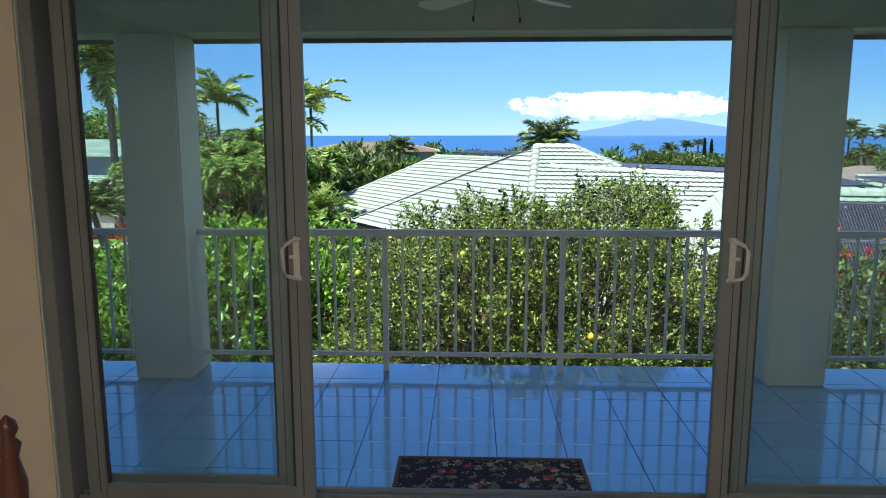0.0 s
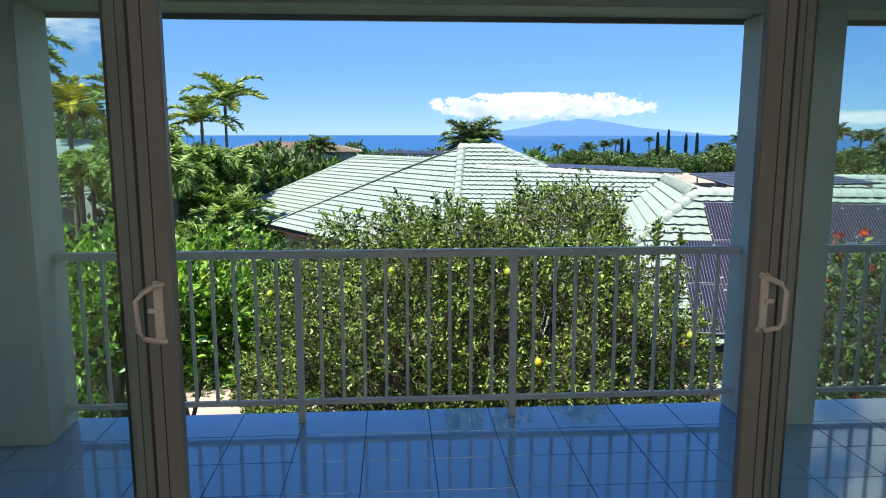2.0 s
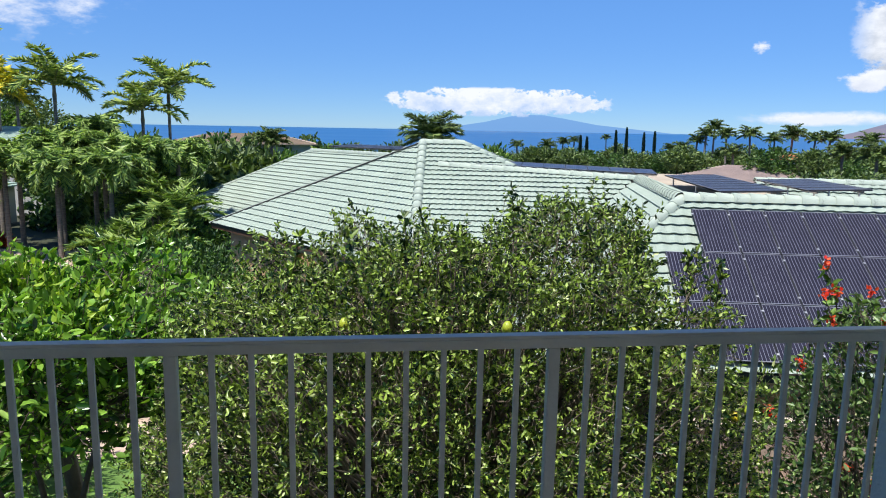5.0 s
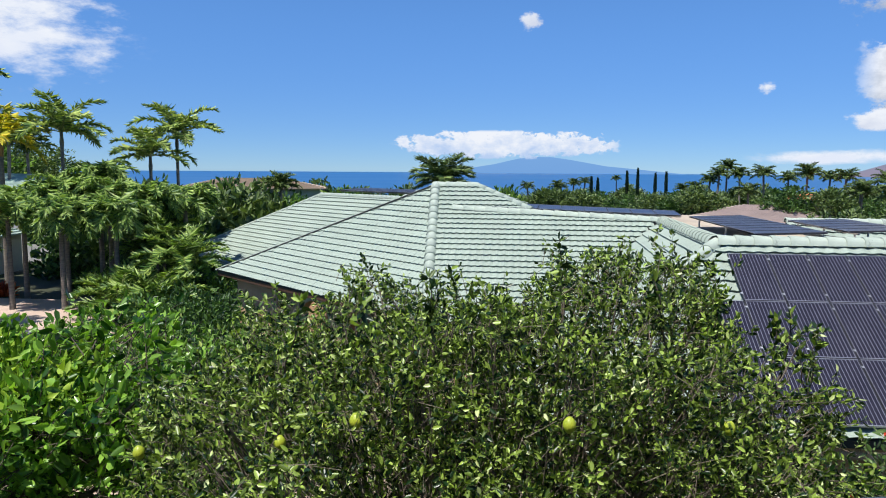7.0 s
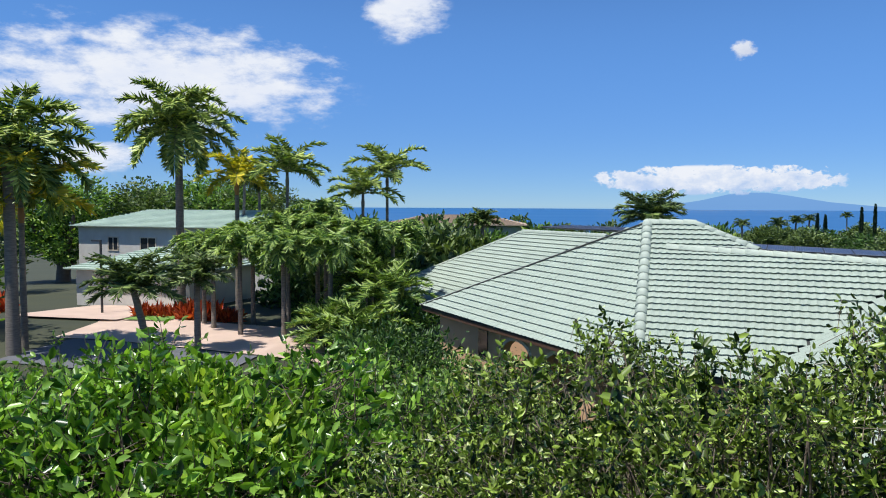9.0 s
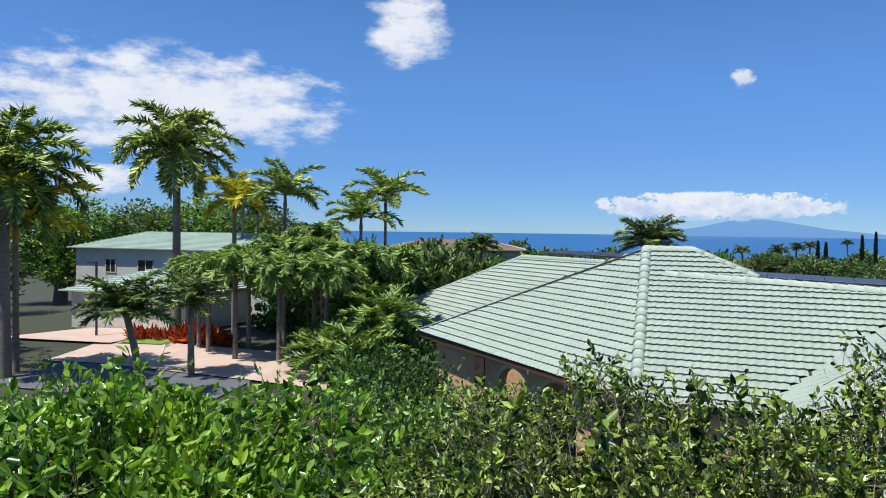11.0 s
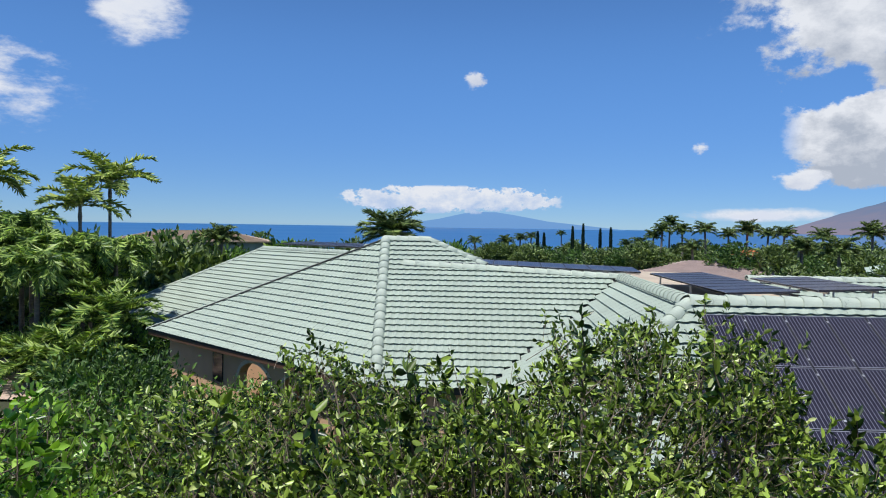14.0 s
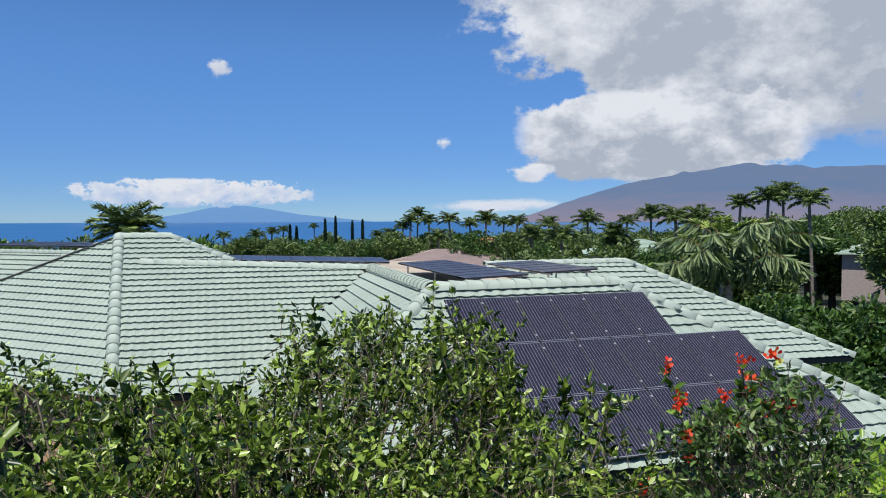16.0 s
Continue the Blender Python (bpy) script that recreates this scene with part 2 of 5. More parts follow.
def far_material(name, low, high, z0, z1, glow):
    """Distant land seen through air: it glows, the air's haze put into its colours."""
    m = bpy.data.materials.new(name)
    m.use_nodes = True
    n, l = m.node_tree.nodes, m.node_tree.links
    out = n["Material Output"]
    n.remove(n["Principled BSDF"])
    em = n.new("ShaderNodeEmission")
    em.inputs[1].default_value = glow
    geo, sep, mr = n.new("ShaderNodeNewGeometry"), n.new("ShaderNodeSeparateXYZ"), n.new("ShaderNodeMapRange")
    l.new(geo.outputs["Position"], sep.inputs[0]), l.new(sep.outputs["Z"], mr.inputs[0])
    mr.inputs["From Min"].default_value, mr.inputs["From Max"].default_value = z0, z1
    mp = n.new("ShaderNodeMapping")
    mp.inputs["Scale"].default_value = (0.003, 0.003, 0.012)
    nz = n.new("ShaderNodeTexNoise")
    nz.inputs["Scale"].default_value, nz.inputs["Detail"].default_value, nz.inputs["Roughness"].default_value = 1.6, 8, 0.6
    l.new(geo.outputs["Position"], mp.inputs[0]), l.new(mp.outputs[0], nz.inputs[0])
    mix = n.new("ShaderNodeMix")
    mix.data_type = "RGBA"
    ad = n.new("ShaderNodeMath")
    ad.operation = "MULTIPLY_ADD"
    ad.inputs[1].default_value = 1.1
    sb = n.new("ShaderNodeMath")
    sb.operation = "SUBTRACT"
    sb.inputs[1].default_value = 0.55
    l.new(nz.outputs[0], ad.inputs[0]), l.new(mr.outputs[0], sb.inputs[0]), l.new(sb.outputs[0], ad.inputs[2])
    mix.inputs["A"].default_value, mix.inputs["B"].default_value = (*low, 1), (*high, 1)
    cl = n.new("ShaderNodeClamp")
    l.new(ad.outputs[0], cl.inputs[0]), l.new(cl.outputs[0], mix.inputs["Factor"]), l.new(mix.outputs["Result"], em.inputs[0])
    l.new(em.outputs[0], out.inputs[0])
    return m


# Colours hold the blue haze of distance, not the land's own tone alone
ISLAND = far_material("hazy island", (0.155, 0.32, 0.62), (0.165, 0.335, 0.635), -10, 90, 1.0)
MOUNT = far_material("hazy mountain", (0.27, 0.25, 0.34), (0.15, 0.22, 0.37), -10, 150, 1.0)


def cloud_material(name, soft, wisp, dark, seed, fill=0.62, power=0.8, rag=3.2, grain=5.0, lumps=2.0):
    """A glowing cloud sheet (UV from -1 to 1): a lumpy heap, painted sunlit white above and shaded grey below."""
    m = bpy.data.materials.new(name)
    m.use_nodes = True
    n, l = m.node_tree.nodes, m.node_tree.links
    out = n["Material Output"]
    n.remove(n["Principled BSDF"])

    def op(kind, a, b=None, c=None):
        q = n.new("ShaderNodeMath")
        q.operation = kind
        for i, v in enumerate((a, b, c)):
            if v is None:
                continue
            if isinstance(v, (int, float)):
                q.inputs[i].default_value = v
            else:
                l.new(v, q.inputs[i])
        return q.outputs[0]
    uv = n.new("ShaderNodeUVMap")
    sep = n.new("ShaderNodeSeparateXYZ")
    l.new(uv.outputs[0], sep.inputs[0])
    geo = n.new("ShaderNodeNewGeometry")
    mp = n.new("ShaderNodeMapping")
    mp.inputs["Scale"].default_value = (0.001, 0.001, 0.001 * wisp)
    mp.inputs["Location"].default_value = (seed, seed * 2.3, 0)
    l.new(geo.outputs["Position"], mp.inputs[0])
    nz = n.new("ShaderNodeTexNoise")
    nz.inputs["Scale"].default_value, nz.inputs["Detail"].default_value, nz.inputs["Roughness"].default_value = grain, 10, 0.62
    l.new(mp.outputs[0], nz.inputs[0])
    x2, yv = op("MULTIPLY", sep.outputs[0], sep.outputs[0]), sep.outputs[1]
    y2 = op("MULTIPLY", yv, yv)
    r = op("POWER", op("ADD", x2, y2), power)
    d = op("ADD", op("MULTIPLY", op("SUBTRACT", nz.outputs[0], 0.5), rag), op("SUBTRACT", fill, r))
    a = n.new("ShaderNodeMapRange")
    a.interpolation_type = "SMOOTHSTEP"
    a.inputs["From Min"].default_value, a.inputs["From Max"].default_value = 0.0, soft
    l.new(d, a.inputs[0])
    rim = n.new("ShaderNodeMapRange")
    rim.interpolation_type = "SMOOTHSTEP"
    rim.inputs["From Min"].default_value, rim.inputs["From Max"].default_value = 1.0, 0.8
    l.new(op("MAXIMUM", op("ABSOLUTE", sep.outputs[0]), op("ABSOLUTE", yv)), rim.inputs[0])
    alpha = op("MULTIPLY", a.outputs[0], rim.outputs[0])
    n2 = n.new("ShaderNodeTexNoise")
    n2.inputs["Scale"].default_value, n2.inputs["Detail"].default_value, n2.inputs["Roughness"].default_value = grain * 0.9, 8, 0.62
    l.new(mp.outputs[0], n2.inputs[0])
    shade = n.new("ShaderNodeValToRGB")
    shade.color_ramp.elements[0].position, shade.color_ramp.elements[1].position = 0.15, 0.75
    shade.color_ramp.elements[0].color, shade.color_ramp.elements[1].color = (*dark, 1), (0.74, 0.77, 0.83, 1)
    body = op("ADD", op("MULTIPLY", yv, 0.35), op("ADD", op("MULTIPLY", n2.outputs[0], lumps), 0.58 - 0.5 * lumps))
    l.new(op("SUBTRACT", body, op("MULTIPLY", d, 0.18)), shade.inputs[0])
    em, tr, mx = n.new("ShaderNodeEmission"), n.new("ShaderNodeBsdfTransparent"), n.new("ShaderNodeMixShader")
    l.new(shade.outputs[0], em.inputs[0]), l.new(alpha, mx.inputs[0])
    l.new(tr.outputs[0], mx.inputs[1]), l.new(em.outputs[0], mx.inputs[2]), l.new(mx.outputs[0], out.inputs[0])
    return m


# ---- mesh helpers ----


def mesh_of(name, verts, faces, material, smooth=False):
    me = bpy.data.meshes.new(name)
    me.from_pydata([tuple(v) for v in verts], [], faces)
    if material:
        me.materials.append(material)
    if smooth:
        me.shade_smooth()
    me.update()
    return me


def put(name, me, parent=None, label="", category="", group="", kind=""):
    ob = new(name, me)
    ob.parent = parent
    return tagged(ob, label, category, group, kind)


def part(name, bm, material, parent, label="", smooth=False):
    me = bpy.data.meshes.new(name)
    bm.to_mesh(me)
    bm.free()
    me.materials.append(material)
    if smooth:
        me.shade_smooth()
    ob = new(name, me)
    ob.parent = parent
    return tagged(ob, label)


def empty(name, at, label="", category="", group="", turn=0.0):
    ob = new(name)
    ob.matrix_world = pose(*at, 0, 0, turn)
    return tagged(ob, label, category, group)


def box(bm, lo, hi, bevel=0.0):
    """Adds a box from corner lo to corner hi, its edges rounded by bevel."""
    got = bmesh.ops.create_cube(bm, size=1)
    mid, size = [(a + b) / 2 for a, b in zip(lo, hi)], [b - a for a, b in zip(lo, hi)]
    for v in got["verts"]:
        v.co = Vector([m + c * s for m, c, s in zip(mid, v.co, size)])
    if bevel:
        edges = list({e for v in got["verts"] for e in v.link_edges})
        bmesh.ops.bevel(bm, geom=edges, offset=bevel, segments=2, affect="EDGES")
    return bm


def boxed(name, lo, hi, material, parent=None, bevel=0.0, **tags):
    bm = box(bmesh.new(), lo, hi, bevel)
    ob = part(name, bm, material, parent)
    return tagged(ob, **tags)


def tube(verts, faces, points, radii, sides=6):
    """Adds a tube along points to the lists."""
    base = len(verts)
    for i, p in enumerate(points):
        p = Vector(p)
        d = (Vector(points[min(i + 1, len(points) - 1)]) - Vector(points[max(i - 1, 0)])).normalized()
        a = d.orthogonal().normalized()
        b = d.cross(a)
        for k in range(sides):
            an = 2 * math.pi * k / sides
            verts.append(p + (a * math.cos(an) + b * math.sin(an)) * radii[i])
    for i in range(len(points) - 1):
        for k in range(sides):
            k2 = (k + 1) % sides
            faces.append((base + i * sides + k, base + i * sides + k2, base + (i + 1) * sides + k2, base + (i + 1) * sides + k))


def leaves(name, at, aim, size, width, material, rng, fold=0.25, droop=0.25):
    """One mesh of many folded, pointed leaves. at, aim: arrays n x 3; size: array n."""
    n = len(at)
    aim = aim / np.maximum(np.linalg.norm(aim, axis=1, keepdims=True), 1e-6)
    side = np.cross(aim, rng.normal(size=(n, 3)))
    side /= np.maximum(np.linalg.norm(side, axis=1, keepdims=True), 1e-6)
    up = np.cross(side, aim)
    s, w = size[:, None], (size * width)[:, None]
    tip = at + aim * s - up * s * droop
    low, high = at + aim * s * 0.27 - up * s * droop * 0.12, at + aim * s * 0.66 - up * s * droop * 0.45
    lift = up * s * fold * 0.3
    verts = np.stack([at, low + side * w * 0.40 + lift, high + side * w * 0.42 + lift, tip, high - side * w * 0.42 + lift, low - side * w * 0.40 + lift], 1).reshape(-1, 3)
    f = np.array([[0, 1, 2, 3], [0, 3, 4, 5]])
    faces = (f[None] + (np.arange(n) * 6)[:, None, None]).reshape(-1, 4)
    me = bpy.data.meshes.new(name)
    me.vertices.add(len(verts))
    me.vertices.foreach_set("co", verts.ravel())
    me.loops.add(faces.size)
    me.loops.foreach_set("vertex_index", faces.ravel().astype(np.int32))
    me.polygons.add(len(faces))
    me.polygons.foreach_set("loop_start", (np.arange(len(faces)) * 4).astype(np.int32))
    me.materials.append(material)
    me.update(calc_edges=True)
    me.validate()
    return me


def sprigs(name, low, high, thick, material, rng):
    """One mesh of thin straight twigs, three-sided, from the points low to the points high."""
    n = len(low)
    d = high - low
    a = np.cross(d, rng.normal(size=(n, 3)))
    a /= np.maximum(np.linalg.norm(a, axis=1, keepdims=True), 1e-6)
    b = np.cross(d / np.maximum(np.linalg.norm(d, axis=1, keepdims=True), 1e-6), a)
    ring = [a * math.cos(q) + b * math.sin(q) for q in (0, 2.094, 4.189)]
    verts = np.stack([low + r * thick for r in ring] + [high + r * thick * 0.4 for r in ring], 1).reshape(-1, 3)
    f = np.array([[0, 1, 4, 3], [1, 2, 5, 4], [2, 0, 3, 5]])
    faces = (f[None] + (np.arange(n) * 6)[:, None, None]).reshape(-1, 4)
    me = bpy.data.meshes.new(name)
    me.vertices.add(len(verts))
    me.vertices.foreach_set("co", verts.ravel())
    me.loops.add(faces.size)
    me.loops.foreach_set("vertex_index", faces.ravel().astype(np.int32))
    me.polygons.add(len(faces))
    me.polygons.foreach_set("loop_start", (np.arange(len(faces)) * 4).astype(np.int32))
    me.materials.append(material)
    me.update(calc_edges=True)
    me.validate()
    return me


def lumpy(rng, n, radii, lumps=9, fill=0.5, bottom=-1.0):
    """Points of an uneven crown: near the skin of several overlapping lumps inside an ellipsoid. Returns points and outward ways."""
    c = rng.normal(size=(lumps, 3))
    c /= np.linalg.norm(c, axis=1, keepdims=True)
    c *= rng.uniform(0.35, 0.72, (lumps, 1))
    c[:, 2] = np.maximum(c[:, 2], bottom * 0.6)
    r = rng.uniform(0.30, 0.48, lumps)
    pick = rng.integers(0, lumps, n)
    d = rng.normal(size=(n, 3))
    d /= np.linalg.norm(d, axis=1, keepdims=True)
    rad = r[pick] * (1 - fill * rng.random(n) ** 2.0)
    p = c[pick] + d * rad[:, None]
    p[:, 2] = np.where(p[:, 2] < bottom, bottom + rng.random(n) * 0.3, p[:, 2])
    return p * np.array(radii), d


def shell(rng, n, radii, depth=0.22, bottom=-0.75, rough=0.13, gaps=0.0, boxy=2.0):
    """Points of a full, uneven crown: an ellipsoid whose skin swells and sinks, thick with leaves. Returns points and outward ways."""
    d = rng.normal(size=(n, 3))
    d /= np.linalg.norm(d, axis=1, keepdims=True)
    d = d / (np.abs(d) ** boxy).sum(1, keepdims=True) ** (1 / boxy)
    d = d[d[:, 2] > bottom]
    seed = rng.uniform(0, 50)
    r = np.array([1 + rough * noise.noise(Vector(q) * 2.2 + Vector((seed, 0, 0))) * 1.6 + rough * 0.8 * noise.noise(Vector(q) * 6 + Vector((0, seed, 0))) for q in d])
    r *= 1 - np.minimum(rng.exponential(depth, len(d)), 0.85)
    p = d * r[:, None] * np.array(radii)
    if gaps:
        keep = np.array([noise.noise(Vector(q) * 2.6 + Vector((seed, 3, 1))) + 0.6 * noise.noise(Vector(q) * 6.5) > -0.32 + gaps for q in p])
        p, d = p[keep], d[keep]
    return p, d


# ---- ground, sea, islands, clouds ----
def ground_z(x, y):
    """The garden falls from the foot of the house to the street and on to the sea."""
    d = math.hypot(x, max(y - 5, 0))
    near = -3.3 - 1.5 * min(1, max(0, (y - 11) / 6)) if x > -12 else -3.3 - 1.0 * min(1, max(0, (y - 11) / 14))
    if y > 17:
        near -= 11 * min(1, max(0, (d - 45) / 200))
    return near


verts, faces = [], []
xs = [-2200, -900, -400, -200, -100, -60, -45, -36, -30, -26, -22, -18, -14, -12, -9, -6, -3, 0, 3, 6, 9, 12, 16, 20, 26, 34, 45, 60, 100, 200, 400, 900, 2200]
ys = [-60, -20, -6, 0, 4, 8, 11, 12, 13, 14, 15, 16, 17, 20, 24, 28, 32, 38, 46, 60, 80, 110, 150, 200, 260, 330]
for yy in ys:
    for xx in xs:
        verts.append((xx, yy, ground_z(xx, yy)))
w = len(xs)
for j in range(len(ys) - 1):
    for i in range(w - 1):
        faces.append((j * w + i, j * w + i + 1, (j + 1) * w + i + 1, (j + 1) * w + i))
put("ground", mesh_of("ground", verts, faces, EARTH), label="shaded garden soil falling away towards the sea", category="ground", kind="structure")

rings, seg = [0, 60, 200, 600, 1500, 3000, 4880], 64
verts, faces = [(0, 0, -17)], []
for r in rings[1:]:
    for k in range(seg):
        verts.append((r * math.sin(2 * math.pi * k / seg), r * math.cos(2 * math.pi * k / seg), -17))
for k in range(seg):
    faces.append((0, 1 + (k + 1) % seg, 1 + k))
for q in range(len(rings) - 2):
    for k in range(seg):
        k2 = (k + 1) % seg
        faces.append((1 + q * seg + k, 1 + q * seg + k2, 1 + (q + 1) * seg + k2, 1 + (q + 1) * seg + k))
put("sea", mesh_of("sea", verts, faces, SEA), label="deep blue open sea reaching to the horizon", category="sea", kind="structure")


def ridge(name, stops, dist, depth, material, label, rough=0.06):
    """Distant land: a slope rising from the shore to its skyline. stops: bearing in degrees and height."""
    verts, faces = [], []
    steps, rows = 160, 14
    for j in range(rows + 1):
        for i in range(steps + 1):
            az = stops[0][0] + (stops[-1][0] - stops[0][0]) * i / steps
            h = np.interp(az, [s[0] for s in stops], [s[1] for s in stops])
            u = j / rows
            r = dist + depth * u
            base = -17 + (h + 17) * u ** 0.8
            base += rough * max(h, 0) * noise.noise(Vector((az * 0.9, u * 3, 1))) * (u if u < 1 else 0.35)
            verts.append((r * math.sin(radians(az)), r * math.cos(radians(az)), max(base, -18)))
    for j in range(rows):
        for i in range(steps):
            a = j * (steps + 1) + i
            faces.append((a, a + 1, a + steps + 2, a + steps + 1))
    put(name, mesh_of(name, verts, faces, material, True), label=label, category="backdrop", kind="structure")


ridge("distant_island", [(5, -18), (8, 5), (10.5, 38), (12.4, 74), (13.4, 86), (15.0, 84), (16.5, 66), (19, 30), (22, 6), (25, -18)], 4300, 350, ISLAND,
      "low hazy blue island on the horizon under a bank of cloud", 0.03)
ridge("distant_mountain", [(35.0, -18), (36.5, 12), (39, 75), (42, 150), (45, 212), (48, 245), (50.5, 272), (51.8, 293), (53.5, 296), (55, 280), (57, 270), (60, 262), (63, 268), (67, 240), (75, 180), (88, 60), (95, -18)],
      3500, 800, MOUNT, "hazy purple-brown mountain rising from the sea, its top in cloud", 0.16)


def cloud(name, az0, az1, el0, el1, material, label, dist=4550):
    verts, faces, uvs = [], [], []
    nx, ny = 12, 6
    for j in range(ny + 1):
        for i in range(nx + 1):
            az, el = radians(az0 + (az1 - az0) * i / nx), radians(el0 + (el1 - el0) * j / ny)
            verts.append((dist * math.sin(az) * math.cos(el), dist * math.cos(az) * math.cos(el), 1.7 + dist * math.sin(el)))
            uvs.append((2 * i / nx - 1, 2 * j / ny - 1))
    for j in range(ny):
        for i in range(nx):
            a = j * (nx + 1) + i
            faces.append((a, a + 1, a + nx + 2, a + nx + 1))
    me = mesh_of(name, verts, faces, material, True)
    lay = me.uv_layers.new(name="UVMap")
    for lp in me.loops:
        lay.data[lp.index].uv = uvs[lp.vertex_index]
    ob = put(name, me, label=label, category="cloud", kind="structure")
    ob.visible_shadow = False


CLOUD_A = cloud_material("puffy cloud", 0.55, 1.6, (0.55, 0.60, 0.72), 3.0)
CLOUD_I = cloud_material("island cloud", 0.30, 1.5, (0.42, 0.54, 0.76), 5.0, 0.85, 0.9, 3.2, 8.0)
CLOUD_B = cloud_material("heaped cloud", 0.22, 1.5, (0.40, 0.45, 0.54), 9.0, 0.92, 1.3, 1.8, 2.4, 2.7)
CLOUD_C = cloud_material("thin cloud", 0.8, 2.4, (0.66, 0.71, 0.82), 21.0, 0.85, 0.9, 2.2, 4.0)
cloud("island_cloud", 1.4, 21.0, 0.75, 3.15, CLOUD_I, "long white puffy cloud bank over the island")
cloud("left_cloud", -46, -14.2, 4.2, 13.8, CLOUD_C, "broad thin white cloud streaked by the wind")
cloud("upper_cloud", -16.0, -8.0, 12.0, 18.5, CLOUD_C, "bright white cloud drifting high")
cloud("low_cloud", -38, -31, 1.6, 4.6, CLOUD_C, "small white cloud low in the sky")
cloud("small_cloud", 12.1, 14.2, 10.2, 12.2, CLOUD_A, "tiny white puff of cloud")
cloud("small_cloud", 29.1, 31.2, 5.2, 6.7, CLOUD_A, "tiny white puff of cloud")
cloud("heaped_cloud", 27.5, 112, 4.0, 35, CLOUD_B, "great heap of white and grey cloud over the mountain")
CLOUD_L = cloud_material("cloud bank on the mountain", 0.22, 1.6, (0.40, 0.45, 0.54), 13.0, 1.0, 1.1, 1.9, 3.6, 2.7)
cloud("heaped_cloud", 35.0, 58, 2.3, 10.0, CLOUD_L, "white cloud bank lying on the mountain", 4500)
cloud("small_cloud", 34.5, 39.5, 2.6, 4.4, CLOUD_A, "small white puff of cloud", 4450)
cloud("wispy_cloud", 28.5, 40, 0.4, 1.7, CLOUD_C, "thin wisps of cloud above the shore")

# ---- lawn, paving, street ----


def patch(name, outline, lift, material, label, category):
    bm = bmesh.new()
    vs = [bm.verts.new((x, y, ground_z(x, y) + lift)) for x, y in outline]
    bm.faces.new(vs)
    me = bpy.data.meshes.new(name)
    bmesh.ops.triangulate(bm, faces=bm.faces[:])
    bm.to_mesh(me)
    bm.free()
    me.materials.append(material)
    return put(name, me, label=label, category=category, kind="structure")


for outline in ([(-9, 8.5), (1.5, 8.5), (1.5, 11), (-9, 11)], [(-9, 11), (1.5, 11), (1.3, 16.6), (-9, 16.6)]):
    patch("lawn", outline, 0.03, GRASS, "bright green mown lawn below the balcony", "lawn")
patch("driveway", [(-9, 16.6), (1.3, 16.6), (0.5, 19.0), (-9, 19.0)], 0.06, PINK, "pinkish sandy driveway beside the lawn", "driveway")
patch("pavement", [(-1, 8.2), (12, 8.2), (12, 12.2), (-1, 12.2)], 0.05, PINK, "pinkish paving along the garden wall", "paving")

# ---- lanai ----
SLAB_Y = 5.35
boxed("slab", (-6.8, 3.14, -0.28), (6.8, SLAB_Y - 0.01, -0.016), GROUT, label="concrete balcony slab under the tiles", category="balcony slab", kind="structure")
boxed("inner_floor", (-3.2, -3.0, -0.2), (3.2, 3.13, 0.0), mat("pale stone floor", (0.45, 0.40, 0.34), None, 0.3), label="pale stone floor of the living room", category="floor", kind="structure")
boxed("ceiling", (-6.8, 3.36, 2.78), (6.8, 5.0, 2.88), CEIL, label="painted balcony ceiling", category="ceiling", kind="structure")
boxed("beam", (-6.8, 4.98, 2.40), (6.8, 5.36, 2.95), SOFFIT, bevel=0.01, label="pale green painted edge beam with a stippled face", category="beam", kind="structure")
boxed("drip_strip", (-6.8, 5.362, 2.37), (6.8, 5.39, 2.60), ALU, label="metal drip strip along the beam", category="trim", kind="structure")
for i, cx in enumerate((-2.265, 2.165, -6.6, 6.6)):
    boxed("column", (cx - 0.205, 4.955, 0.0), (cx + 0.205, 5.335, 2.395), STUCCO, bevel=0.012,
          label="square white stuccoed column standing on the blue tiles", category="column", group="balcony columns", kind="structure")
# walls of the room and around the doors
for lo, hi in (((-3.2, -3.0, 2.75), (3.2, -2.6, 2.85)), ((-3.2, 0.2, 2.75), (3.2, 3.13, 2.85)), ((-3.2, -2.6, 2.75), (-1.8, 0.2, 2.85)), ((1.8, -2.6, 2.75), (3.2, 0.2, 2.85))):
    boxed("ceiling_inner", lo, hi, CEIL, label="living room ceiling around an unseen opening for the fill lamp", category="ceiling", kind="structure")
skylight = new("skylight", bpy.data.lights.new("skylight", "AREA"))   # unseen lamp added to brighten the room from above
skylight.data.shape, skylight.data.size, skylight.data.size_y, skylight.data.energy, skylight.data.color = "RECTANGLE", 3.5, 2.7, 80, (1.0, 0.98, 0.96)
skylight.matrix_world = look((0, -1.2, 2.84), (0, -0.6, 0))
# Added out of view so that no sun falls through the opening
boxed("skylight_cover", (-1.9, -2.7, 2.90), (1.9, 0.3, 2.93), CEIL, label="unseen white board added to keep sun out of the ceiling opening", category="skylight", kind="structure")
boxed("wall_back", (-3.2, -3.1, 0), (3.2, -3.0, 2.75), INNER, label="plain beige back wall", category="wall", kind="structure")
boxed("wall_west", (-3.3, -3.0, 0), (-3.2, 3.13, 2.75), INNER, label="plain beige side wall", category="wall", kind="structure")
boxed("wall_east", (3.2, -3.0, 0), (3.3, 3.13, 2.75), INNER, label="plain beige side wall", category="wall", kind="structure")
boxed("wall_sea_left", (-6.8, 3.14, 0), (-1.99, 3.36, 2.78), STUCCO, label="stuccoed wall beside the sliding doors", category="wall", kind="structure")
